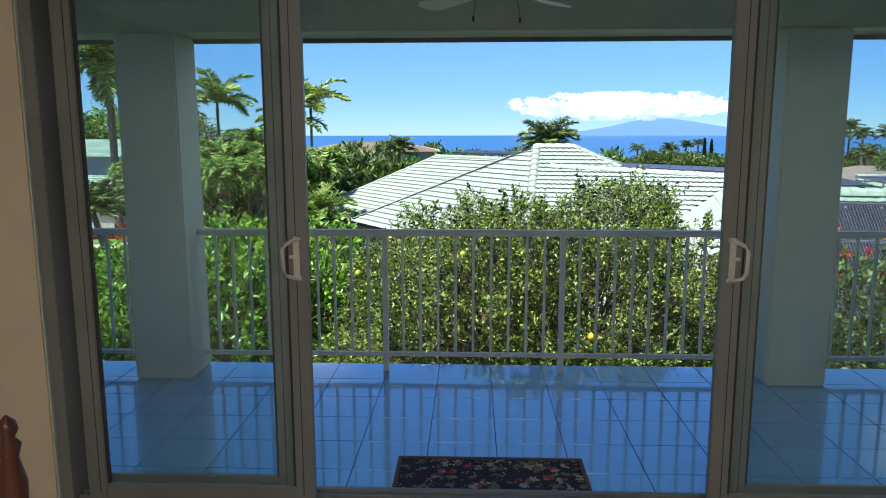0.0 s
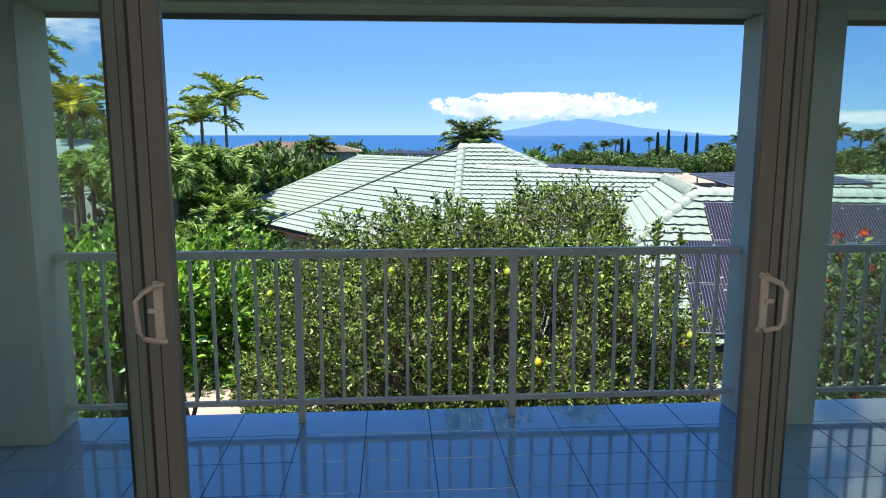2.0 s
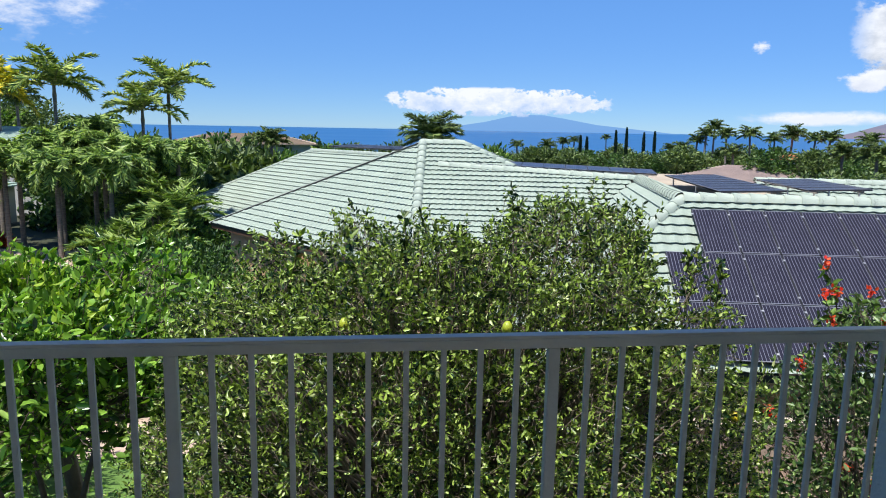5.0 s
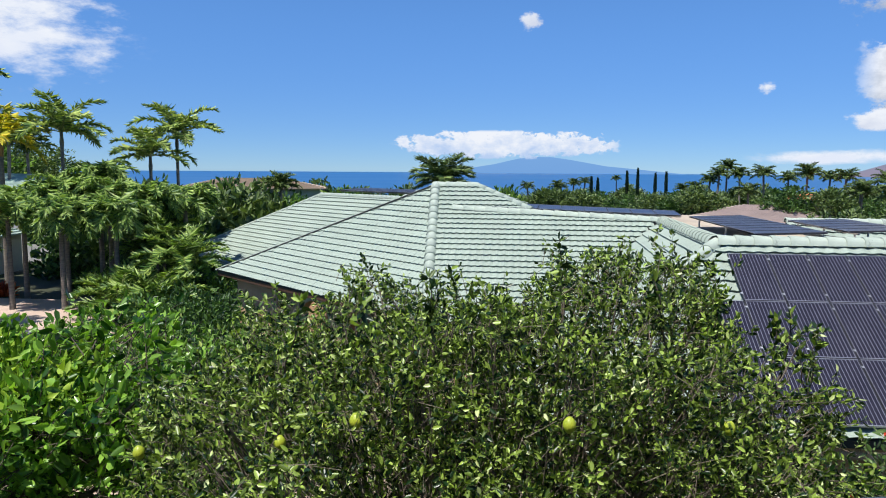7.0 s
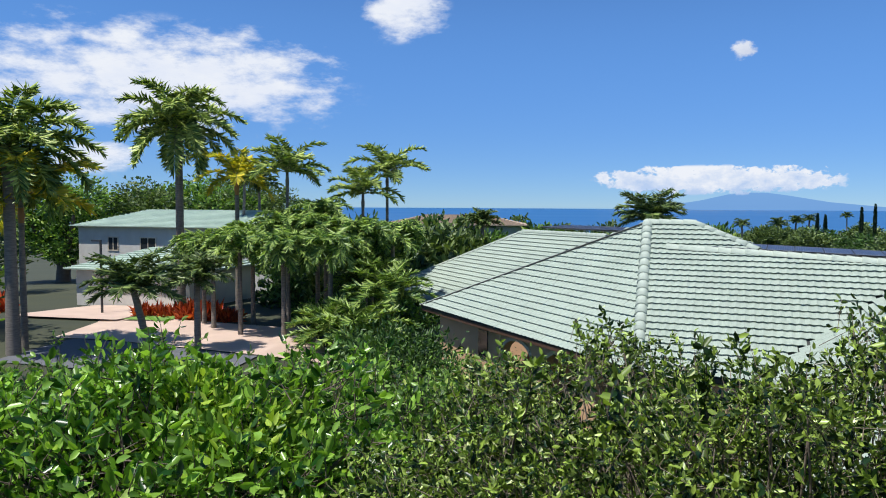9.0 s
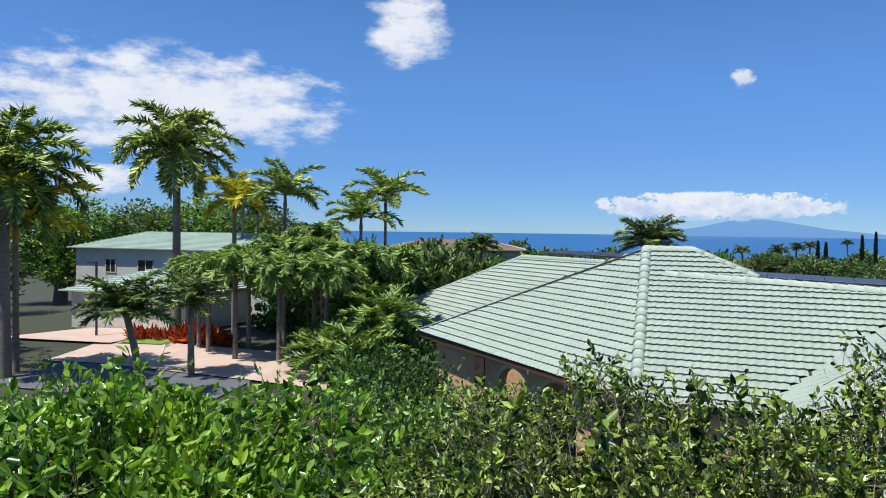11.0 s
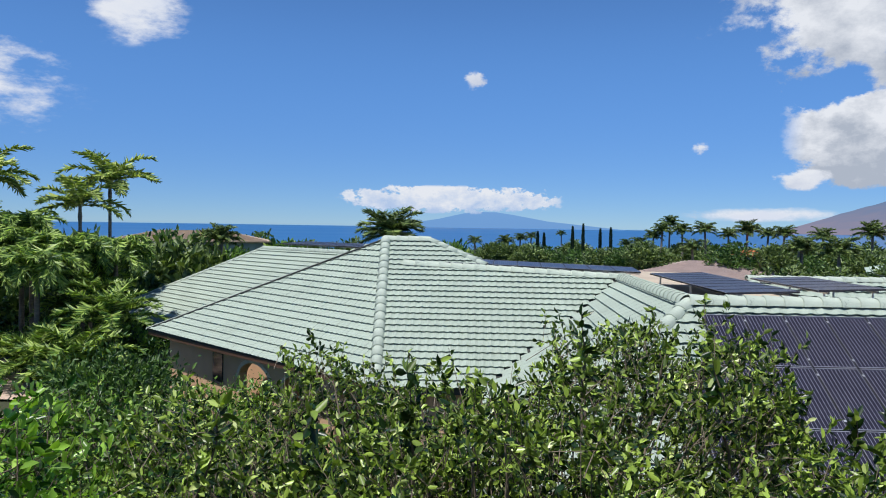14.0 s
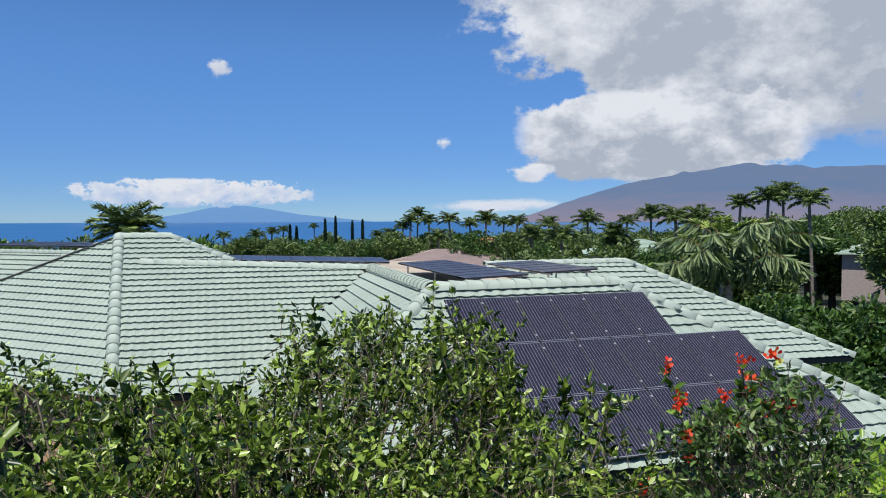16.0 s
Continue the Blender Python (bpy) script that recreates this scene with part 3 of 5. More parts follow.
boxed("wall_sea_right", (2.33, 3.14, 0), (6.8, 3.36, 2.78), STUCCO, label="stuccoed wall beside the sliding doors", category="wall", kind="structure")
boxed("wall_over_door", (-1.98, 3.14, 2.46), (2.32, 3.36, 2.78), STUCCO, label="stuccoed wall over the sliding doors", category="wall", kind="structure")
boxed("wall_inner_face", (-3.2, 3.128, 0), (-1.995, 3.138, 2.75), INNER, label="beige inner face of the wall", category="wall", kind="structure")

# ---- sliding glass doors ----
door_frame = empty("sliding_door_frame", (0.17, 3.24, 0), "taupe aluminium frame of the wide sliding doors", "door frame")
boxed("jamb", (-1.985, 3.15, 0), (-1.93, 3.35, 2.45), ALU, door_frame, 0.004)
boxed("jamb", (2.265, 3.15, 0), (2.32, 3.35, 2.45), ALU, door_frame, 0.004)
boxed("head", (-1.98, 3.15, 2.40), (2.32, 3.35, 2.455), ALU, door_frame, 0.004)
boxed("track", (-1.93, 3.15, 0.0), (2.265, 3.35, 0.030), ALU, door_frame, 0.004)
for yy in (3.20, 3.245, 3.30):
    boxed("rail", (-1.93, yy - 0.006, 0.030), (2.265, yy + 0.006, 0.044), ALU, door_frame)
for o in door_frame.children:
    o.matrix_parent_inverse = door_frame.matrix_world.inverted()


def door_panel(x0, x1, yc, label, handle_x=None, side=1):
    th, st, z0, z1 = 0.019, 0.088, 0.046, 2.396
    root = empty("sliding_door", ((x0 + x1) / 2, yc, z0), label, "sliding door", "sliding door panels")
    for name, lo, hi in (("stile", (x0, yc - th, z0), (x0 + st, yc + th, z1)), ("stile", (x1 - st, yc - th, z0), (x1, yc + th, z1)),
                         ("bottom_rail", (x0 + st, yc - th + 0.002, z0), (x1 - st, yc + th - 0.002, z0 + 0.060)), ("top_rail", (x0 + st, yc - th + 0.002, z1 - 0.08), (x1 - st, yc + th - 0.002, z1))):
        o = boxed(name, lo, hi, ALU, root, 0.004)
    bm = bmesh.new()
    box(bm, (x0 + st - 0.004, yc - 0.004, z0 + 0.055), (x1 - st + 0.004, yc + 0.004, z1 - 0.075))
    g = part("pane", bm, GLASS, root, "clear greenish glass pane")
    g.visible_shadow = False
    for xa, xb in ((x0 + st, x0 + st + 0.012), (x1 - st - 0.012, x1 - st)):
        boxed("gasket", (xa, yc - 0.010, z0 + 0.060), (xb, yc + 0.010, z1 - 0.08), ALUD, root)
    # Dark strips laid on the stiles, their colour giving a groove's shade
    boxed("groove", (x0 + st * 0.62, yc - th - 0.001, z0 + 0.02), (x0 + st * 0.62 + 0.004, yc - th + 0.002, z1 - 0.02), ALUD, root)
    boxed("groove", (x1 - st * 0.62, yc - th - 0.001, z0 + 0.02), (x1 - st * 0.62 + 0.004, yc - th + 0.002, z1 - 0.02), ALUD, root)
    if handle_x is not None:
        v, f = [], []
        zc, y0 = 1.19, yc - th
        pts = [(handle_x + side * 0.014, y0, zc - 0.090), (handle_x, y0 - 0.02, zc - 0.088), (handle_x - side * 0.036, y0 - 0.036, zc - 0.074), (handle_x - side * 0.050, y0 - 0.042, zc - 0.05), (handle_x - side * 0.052, y0 - 0.044, zc + 0.045),
               (handle_x - side * 0.036, y0 - 0.036, zc + 0.068), (handle_x, y0 - 0.02, zc + 0.086), (handle_x + side * 0.014, y0, zc + 0.090)]
        tube(v, f, pts, [0.011, 0.009, 0.009, 0.009, 0.009, 0.009, 0.009, 0.011], 8)
        put("handle", mesh_of("handle", v, f, HANDLE, True), root, "cream moulded pull handle")
        boxed("latch_plate", (handle_x - 0.014, y0 - 0.006, zc - 0.098), (handle_x + 0.014, y0 + 0.001, zc + 0.098), HANDLE, root, 0.003)
        boxed("latch", (min(handle_x, handle_x - side * 0.030), y0 - 0.016, zc + 0.0), (max(handle_x, handle_x - side * 0.030), y0 - 0.006, zc + 0.014), HANDLE, root, 0.002)
    for o in root.children:
        o.matrix_parent_inverse = root.matrix_world.inverted()
    return root


door_panel(-1.87, -0.795, 3.20, "open glass sliding door with a taupe frame and a cream handle", -0.845, 1)
door_panel(-1.93, -0.90, 3.30, "fixed glass door panel in a taupe frame")
door_panel(1.005, 2.19, 3.20, "open glass sliding door with a taupe frame and a cream handle, drawn back over the fixed one", 1.05, -1)
door_panel(1.12, 2.265, 3.30, "fixed glass door panel in a taupe frame beside the wall")

# ---- railing ----


def railing(x0, x1, posts, label):
    root = empty("railing", ((x0 + x1) / 2, 5.2, 0), label, "railing", "balcony railings")
    bm = bmesh.new()
    box(bm, (x0, 5.168, 1.005), (x1, 5.232, 1.05), 0.010)
    part("top_rail", bm, RAILP, root)
    bm = bmesh.new()
    box(bm, (x0, 5.183, 0.110), (x1, 5.217, 0.140), 0.004)
    part("bottom_rail", bm, RAILP, root)
    for px in posts:
        bm = bmesh.new()
        box(bm, (px - 0.020, 5.180, 0.0), (px + 0.020, 5.220, 1.005), 0.004)
        part("post", bm, RAILP, root)
        bm = bmesh.new()
        box(bm, (px - 0.022, 5.178, 0.0), (px + 0.022, 5.222, 0.012), 0.002)
        part("foot", bm, RAILP, root)
    marks = [x0] + list(posts) + [x1]
    me = None
    for a, b in zip(marks[:-1], marks[1:]):
        k = max(1, round((b - a) / 0.128))
        for i in range(1, k):
            bx = a + (b - a) * i / k
            if me is None:
                bm = bmesh.new()
                box(bm, (-0.0095, -0.0095, 0.140), (0.0095, 0.0095, 1.006), 0.002)
                me = bpy.data.meshes.new("baluster")
                bm.to_mesh(me)
                bm.free()
                me.materials.append(RAILP)
            o = put("baluster", me, root)
            o.location = (bx, 5.2, 0)
    for sx in (x0, x1):
        bm = bmesh.new()
        s = 1 if sx == x0 else -1
        box(bm, (min(sx, sx + s * 0.012), 5.165, 0.10), (max(sx, sx + s * 0.012), 5.235, 0.15), 0.002)
        part("bracket", bm, RAILP, root)
    for o in root.children:
        o.matrix_parent_inverse = root.matrix_world.inverted()


railing(-2.058, 1.958, (-0.70, 0.58), "white painted metal railing between two columns at the balcony's edge")
railing(-6.393, -2.472, (-5.1, -3.8), "white painted metal railing beyond the column")
railing(2.372, 6.393, (3.7, 5.0), "white painted metal railing beyond the column")

# ---- ceiling fan and door mat ----
fan = empty("ceiling_fan", (0.05, 3.85, 2.78), "white ceiling fan with two pull chains under the balcony ceiling", "ceiling fan")


def fan_parts():
    v, f = [], []
    tube(v, f, [(0, 0, 0), (0, 0, -0.04), (0, 0, -0.05)], [0.06, 0.055, 0.015], 16)
    put("canopy", mesh_of("canopy", v, f, FANW, True), fan)
    v, f = [], []
    tube(v, f, [(0, 0, -0.05), (0, 0, -0.26)], [0.014, 0.014], 10)
    put("rod", mesh_of("rod", v, f, FANW, True), fan)
    v, f = [], []
    tube(v, f, [(0, 0, -0.255), (0, 0, -0.27), (0, 0, -0.33), (0, 0, -0.36), (0, 0, -0.365)], [0.05, 0.11, 0.12, 0.07, 0.001], 24)
    put("motor", mesh_of("motor", v, f, FANW, True), fan)
    for k in range(5):
        bm = bmesh.new()
        a = radians(54 + 72 * k)
        out = [(0.10, 0.03), (0.22, 0.045), (0.45, 0.065), (0.62, 0.07), (0.68, 0.045), (0.69, 0.0), (0.68, -0.045), (0.62, -0.07), (0.45, -0.065), (0.22, -0.045), (0.10, -0.03)]
        vs = [bm.verts.new((x * math.cos(a) - y * math.sin(a), x * math.sin(a) + y * math.cos(a), -0.325 + y * 0.2)) for x, y in out]
        face = bm.faces.new(vs)
        ext = bmesh.ops.extrude_face_region(bm, geom=[face])
        for q in ext["geom"]:
            if isinstance(q, bmesh.types.BMVert):
                q.co.z -= 0.008
        part("blade", bm, FANW, fan)
    for cx, cy, ln in ((-0.12, -0.12, 0), (0.11, -0.07, 0)):
        v, f = [], []
        tube(v, f, [(cx * 0.8, cy * 0.8, -0.33), (cx, cy, -0.48), (cx, cy, -0.482), (cx, cy, -0.505), (cx, cy, -0.51)], [0.0016, 0.0016, 0.006, 0.006, 0.002], 6)
        put("pull_chain", mesh_of("pull_chain", v, f, ALUD), fan)


fan_parts()
bm = bmesh.new()
box(bm, (-0.46, 3.0, 0.002), (0.52, 3.73, 0.012), 0.003)
doormat = part("door_mat", bm, RUG, None)
tagged(doormat, "dark rug with red and cream flowers lying on the blue tiles", "rug")
bm = bmesh.new()
for lo, hi in (((-0.46, 3.705, 0.0125), (0.52, 3.73, 0.015)), ((-0.46, 3.0, 0.0125), (-0.44, 3.705, 0.015)), ((0.50, 3.0, 0.0125), (0.52, 3.705, 0.015))):
    box(bm, lo, hi)
part("binding", bm, mat("brown rug binding", (0.10, 0.06, 0.05), None, 0.9), doormat, "brown stitched binding")

# a turned wooden post just inside the room
v, f = [], []
prof = [(0.0, 0.035), (0.05, 0.035), (0.08, 0.022), (0.16, 0.034), (0.30, 0.040), (0.45, 0.024), (0.50, 0.036), (0.53, 0.022), (0.62, 0.038), (0.72, 0.042), (0.80, 0.024), (0.84, 0.034), (0.86, 0.018), (0.885, 0.030), (0.91, 0.024), (0.93, 0.003)]
tube(v, f, [(0, 0, z) for z, r in prof], [r for z, r in prof], 14)
post = empty("wooden_chair", (-1.42, 2.0, 0), "dark red-brown turned wooden chair back post beside the doors", "chair")
put("post", mesh_of("post", v, f, mat("dark red wood", (0.10, 0.03, 0.015), (0.06, 0.018, 0.01), 0.3, 3, 0.1, 30), True), post)

# ---- the neighbour's house ----
EDIR, NDIR = Vector((0.978, -0.210, 0)), Vector((-0.210, -0.978, 0))   # along its eaves; towards the balcony
SLOPE, EAVE_Z = 0.60, -2.2
house = empty("neighbour_house", (8, 22, -4.8), "peach single-storey house with a pale green tiled roof and solar panels", "house")


def at(o, e=0.0, n=0.0, z=0.0):
    return Vector(o) + EDIR * e + NDIR * n + Vector((0, 0, z))


def tile_mesh(w, length, amp):
    """One S-shaped roof tile lying along +y (up the slope), its lower end thick."""
    v, k = [], 6
    for j, (yy, lift) in enumerate(((0.0, 0.056), (length, 0.0))):
        for i in range(k + 1):
            u = i / k
            v.append((w * u, yy, lift + amp * (0.5 - 0.5 * math.cos(2 * math.pi * u)) ** 1.3))
    for i in range(k + 1):
        v.append((w * i / k, 0.0, v[i][2] - 0.014))
    f = [(i, i + 1, k + 2 + i, k + 1 + i) for i in range(k)] + [(2 * k + 2 + i, 2 * k + 3 + i, i + 1, i) for i in range(k)]
    return v, f


def inside(poly, x, y):
    hit = False
    for (x1, y1), (x2, y2) in zip(poly, poly[1:] + poly[:1]):
        if (y1 > y) != (y2 > y) and x < (x2 - x1) * (y - y1) / (y2 - y1) + x1:
            hit = not hit
    return hit


def roof_face(parent, corners, pieces=0, width=0.28, step=0.30, amp=0.022, focus=None, under=0.05):
    """A tiled roof plane: corners in space, the first two along the eave. pieces: how many tiles nearest to focus are parts."""
    o = corners[0]
    ex = (corners[1] - corners[0]).normalized()
    nrm = ex.cross(corners[2] - corners[0]).normalized()
    if nrm.z < 0:
        nrm = -nrm
    uy = nrm.cross(ex)
    if uy.z < 0:
        uy, ex = -uy, -ex
        nrm = ex.cross(uy)
    flat = [((c - o).dot(ex), (c - o).dot(uy)) for c in corners]
    tv, tf = tile_mesh(width, step + 0.04, amp)
    cells = []
    y0, y1 = min(p[1] for p in flat), max(p[1] for p in flat)
    x0, x1 = min(p[0] for p in flat), max(p[0] for p in flat)
    for j in range(int((y1 - y0) / step) + 1):
        yy = y0 + j * step
        for i in range(int((x1 - x0) / width) + 2):
            xx = x0 + i * width
            if inside(flat, xx + width / 2, yy + step * 0.5):
                cells.append((xx, yy))
    rot = Matrix((ex, uy, nrm)).transposed()
    if pieces and focus is not None:
        cells.sort(key=lambda c: (o + ex * c[0] + uy * c[1] - focus).length)
    single, rest = cells[:pieces], cells[pieces:]
    verts, faces = [], []
    for xx, yy in rest:
        b = len(verts)
        jit = 0.002 * math.sin(xx * 12.9 + yy * 78.2)
        for a in tv:
            verts.append(o + ex * (xx + a[0]) + uy * (yy + a[1]) + nrm * (a[2] + jit))
        faces += [tuple(b + q for q in f) for f in tf]
    roof = put("roof_tiles", mesh_of("roof_tiles", verts, faces, ROOFT), parent, kind="stuff") if verts else None
    bm = bmesh.new()
    top = [bm.verts.new(c - nrm * 0.012) for c in corners]
    bot = [bm.verts.new(c - nrm * under * 2 - Vector((0, 0, 0.06))) for c in corners]
    bm.faces.new(top), bm.faces.new(bot[::-1])
    for a in range(len(corners)):
        c = (a + 1) % len(corners)
        bm.faces.new((top[a], top[c], bot[c], bot[a]))
    bmesh.ops.recalc_face_normals(bm, faces=bm.faces[:])
    deck = part("roof", bm, UNDER, parent)
    PENDING.append((parent, deck, single, o, ex, uy, nrm, rot, (tv, tf)))
    return deck


PENDING, CAPS = [], []


def caps(parent, a, b, r=0.13, step=0.36, lift=0.05):
    """Overlapping half-round ridge tiles from a up to b."""
    CAPS.append((parent, Vector(a), Vector(b), r, step, lift))


K = Vector((7.0, 17.7, 0.29))           # the corner of the flat roof nearest to the balcony
RUN = (0.29 - EAVE_Z) / SLOPE
ER = at(K, 4.2)
PK = Vector((2.41, 28.36, 1.20))
PKR = at(PK, 1.44)


def on_long(v, lift=0.0):
    """The same place in plan, on the plane of the long roof face under the peak."""
    return Vector((v.x, v.y, PK.z - SLOPE * (v - PK).dot(NDIR) + lift))


FL, UP = on_long(Vector((2.82, 27.05, 0))), on_long(Vector((9.08, 25.22, 0)))
# front face with the solar panels
FRONT = [at(K, -RUN, RUN, -RUN * SLOPE), at(ER, RUN, RUN, -RUN * SLOPE), ER, K]
roof_face(house, FRONT, 150, focus=at(K, -1, 1.5, -0.5))
# face on the short side, between the front and the inner valley
VAL = on_long(at(UP, -RUN, RUN))
SIDE = [VAL, at(K, -RUN, RUN, -RUN * SLOPE), K, UP]
roof_face(house, SIDE, 60, 0.24, 0.28, 0.02, focus=K)
# long face behind the tree, under the peak
CAPB = on_long(Vector((1.56, 22.6, 0)))
HP = on_long(Vector((5.3, 26.5, 0)))
LONG = [CAPB, VAL, UP, HP, PKR, PK]
roof_face(house, LONG, 60, 0.21, 0.265, focus=at(UP, -4, 2, -1))
# face turned to the street
EAL = Vector((-5.67, 32.5, -2.2))
ROOFA = [EAL, CAPB, PK]
roof_face(house, ROOFA, 30, 0.21, 0.265, focus=CAPB)
# lower roof behind it
BT, BT2, BL, BC = Vector((-2.13, 42.16, 0.38)), Vector((1.68, 36.08, 0.43)), Vector((-10.63, 46.49, -3.24)), Vector((-6.73, 40.3, -3.18))
roof_face(house, [BL, BC, BT2, BT], 0, 0.22, 0.29)
# right wing, set back
RL, RE = Vector((12.0, 23.4, 0.30)), Vector((16.75, 22.4, 0.30))
WING = [at(RL, -1.5, 4.4, -2.4), at(RE, 4.6, 4.6, -2.55), RE, RL]
roof_face(house, WING, 0)
roof_face(house, [at(RE, 4.6, 4.6, -2.55), at(RE, 4.6, -6.5, -2.55), at(RE, 0, -2.2, 0), RE])
EC = at(ER, RUN, RUN, -RUN * SLOPE)
roof_face(house, [EC, at(EC, 0, -4.0, 0), at(ER, 0, -1.0, 0), ER])
PKB = at(HP, 1.0, -4.0, -0.4)
roof_face(house, [HP, PKB, PKR], 0, 0.21, 0.265)
# Dark tube added for the shadow line under this hip's caps
fv, ff = [], []
tube(fv, ff, [EAL + Vector((0.05, -0.14, 0.03)), PK + Vector((-0.02, -0.14, 0.03))], [0.03, 0.03], 6)
put("hip_flashing", mesh_of("hip_flashing", fv, ff, UNDER, True), house, "dark strip drawn as shade along a hip")
for a, b, r in ((at(K, -RUN, RUN, -RUN * SLOPE), K, 0.14), (EC, ER, 0.14), (K, ER, 0.17), (K, UP, 0.17), (FL, UP, 0.14), (EAL, PK, 0.06), (CAPB, PK, 0.16), (PK, PKR, 0.13),
                (at(RE, 4.6, 4.6, -2.55), RE, 0.14), (RL, RE, 0.13), (BL, BT, 0.11), (BT, BT2, 0.13), (HP, PKR, 0.11)):
    caps(house, a, b, r)

# flat deck in the middle of the roof
bm = bmesh.new()
deck_z = 0.10
outline = [at(K, 0.1, -0.1), at(ER, 0, -0.1), at(ER, 0.6, -1), at(RL, 0, 0.3), at(RL, 0, -6), Vector((5, 33, 0)), Vector((3.2, 27.4, 0)), at(UP, 0.1, -0.1)]
lo = [bm.verts.new((p.x, p.y, deck_z - 0.3)) for p in outline]
hi = [bm.verts.new((p.x, p.y, deck_z)) for p in outline]
bm.faces.new(hi), bm.faces.new(lo[::-1])
for a in range(len(outline)):
    c = (a + 1) % len(outline)
    bm.faces.new((lo[a], lo[c], hi[c], hi[a]))
bmesh.ops.recalc_face_normals(bm, faces=bm.faces[:])
part("flat_roof", bm, DECK, house, "tan coated flat roof between tiled ridges")


def wall_strip(name, a, b, z0, z1, th, material, parent, label=""):
    """An upright wall from a to b in plan."""
    a, b = Vector((a[0], a[1], 0)), Vector((b[0], b[1], 0))
    d = (b - a).normalized()
    s = Vector((-d.y, d.x, 0)) * th / 2
    bm = bmesh.new()
    q = [a + s, b + s, b - s, a - s]
    lo = [bm.verts.new((p.x, p.y, z0)) for p in q]
    hi = [bm.verts.new((p.x, p.y, z1)) for p in q]
    bm.faces.new(hi), bm.faces.new(lo[::-1])
    for i in range(4):
        bm.faces.new((lo[i], lo[(i + 1) % 4], hi[(i + 1) % 4], hi[i]))
    bmesh.ops.recalc_face_normals(bm, faces=bm.faces[:])
    return part(name, bm, material, parent, label)


IN = 0.65
fa, fb = at(K, -RUN + IN, RUN - IN), at(ER, RUN - IN, RUN - IN)
wall_strip("wall", fa, fb, -4.95, -2.22, 0.2, PEACH, house)
wall_strip("wall", fa, at(UP, -RUN + IN, RUN), -4.95, -2.22, 0.2, PEACH, house)
wall_strip("wall", at(UP, -RUN + IN, RUN), CAPB + Vector((0.3, 0.8, 0)), -4.95, -2.22, 0.2, PEACH, house)
wall_strip("wall", fb, at(fb, 0, -5), -4.95, -2.22, 0.2, PEACH, house)
wall_strip("wall", at(RL, 0, 3.7), at(RE, 3.7, 3.7), -4.95, -2.3, 0.2, PEACH, house)
wall_strip("fascia", at(fa, -0.55, 0.5), at(fb, 0.55, 0.5), -2.54, -2.26, 0.04, PEACH, house, "peach fascia board")
wall_strip("fascia", EAL + Vector((0.05, 0.05, 0)), CAPB, -2.40, -2.26, 0.04, BROWN, house)
wall_strip("sill_band", at(fa, 0, 0.13), at(fb, 0, 0.13), -3.12, -3.02, 0.08, TRIM, house, "pale stucco band")
# porch on the street side: piers, arches, and a wall in shade behind
ad = (CAPB - EAL).normalized()
an = Vector((ad.y, -ad.x, 0)).normalized()
if an.y > 0:
    an = -an
p0 = EAL - an * 0.7
plen = (CAPB - EAL).length


def arch_wall(s0, s1, z0, z1, th=0.28):
    """A stretch of porch wall with one round-headed opening."""
    half, bm = (s1 - s0) / 2, bmesh.new()
    pier, rise = 0.35, 0.55
    open_half = half - pier
    pts = []
    for i in range(13):
        a = math.pi * i / 12
        pts.append((-math.cos(a) * open_half, z1 - 0.35 - rise + math.sin(a) * rise))
    for sgn in (1, -1):
        off = an * th / 2 * sgn
        def W(u, z):
            q = p0 + ad * (s0 + half + u) + off
            return bm.verts.new((q.x, q.y, z))
        a0, a1 = W(-half, z0), W(-half, z1)
        b0, b1 = W(-open_half, z0), W(-open_half, z1)
        bm.faces.new((a0, b0, b1, a1))
        c0, c1 = W(open_half, z0), W(open_half, z1)
        d0, d1 = W(half, z0), W(half, z1)
        bm.faces.new((c0, d0, d1, c1))
        for (u0, za), (u1, zb) in zip(pts[:-1], pts[1:]):
            bm.faces.new((W(u0, za), W(u1, zb), W(u1, z1), W(u0, z1)))
    for (u0, za), (u1, zb) in list(zip(pts[:-1], pts[1:])) + [((-open_half, z0), pts[0]), (pts[-1], (open_half, z0))]:
        q = [p0 + ad * (s0 + half + u) + an * th / 2 * sg for u, sg in ((u0, 1), (u1, 1), (u1, -1), (u0, -1))]
        bm.faces.new([bm.verts.new((p.x, p.y, z)) for p, z in zip(q, (za, zb, zb, za))])
    bmesh.ops.recalc_face_normals(bm, faces=bm.faces[:])
    part("porch_arch", bm, PEACH, house, "peach stucco arch of the porch")
    bm = bmesh.new()
    n = len(pts)
    ring = []
    for r, o in ((0.0, th / 2 + 0.03), (0.12, th / 2 + 0.03), (0.12, th / 2 - 0.02), (0.0, th / 2 - 0.02)):
        row = []
        for i, (u, z) in enumerate(pts):
            k = (open_half + r) / open_half
            q = p0 + ad * (s0 + half + u * k) + an * o
            row.append(bm.verts.new((q.x, q.y, z + r * math.sin(math.pi * i / 12))))
        ring.append(row)
    for a in range(4):
        for i in range(n - 1):
            bm.faces.new((ring[a][i], ring[a][i + 1], ring[(a + 1) % 4][i + 1], ring[(a + 1) % 4][i]))
    bmesh.ops.recalc_face_normals(bm, faces=bm.faces[:])
    part("arch_trim", bm, TRIM, house, "pale moulded arch trim")


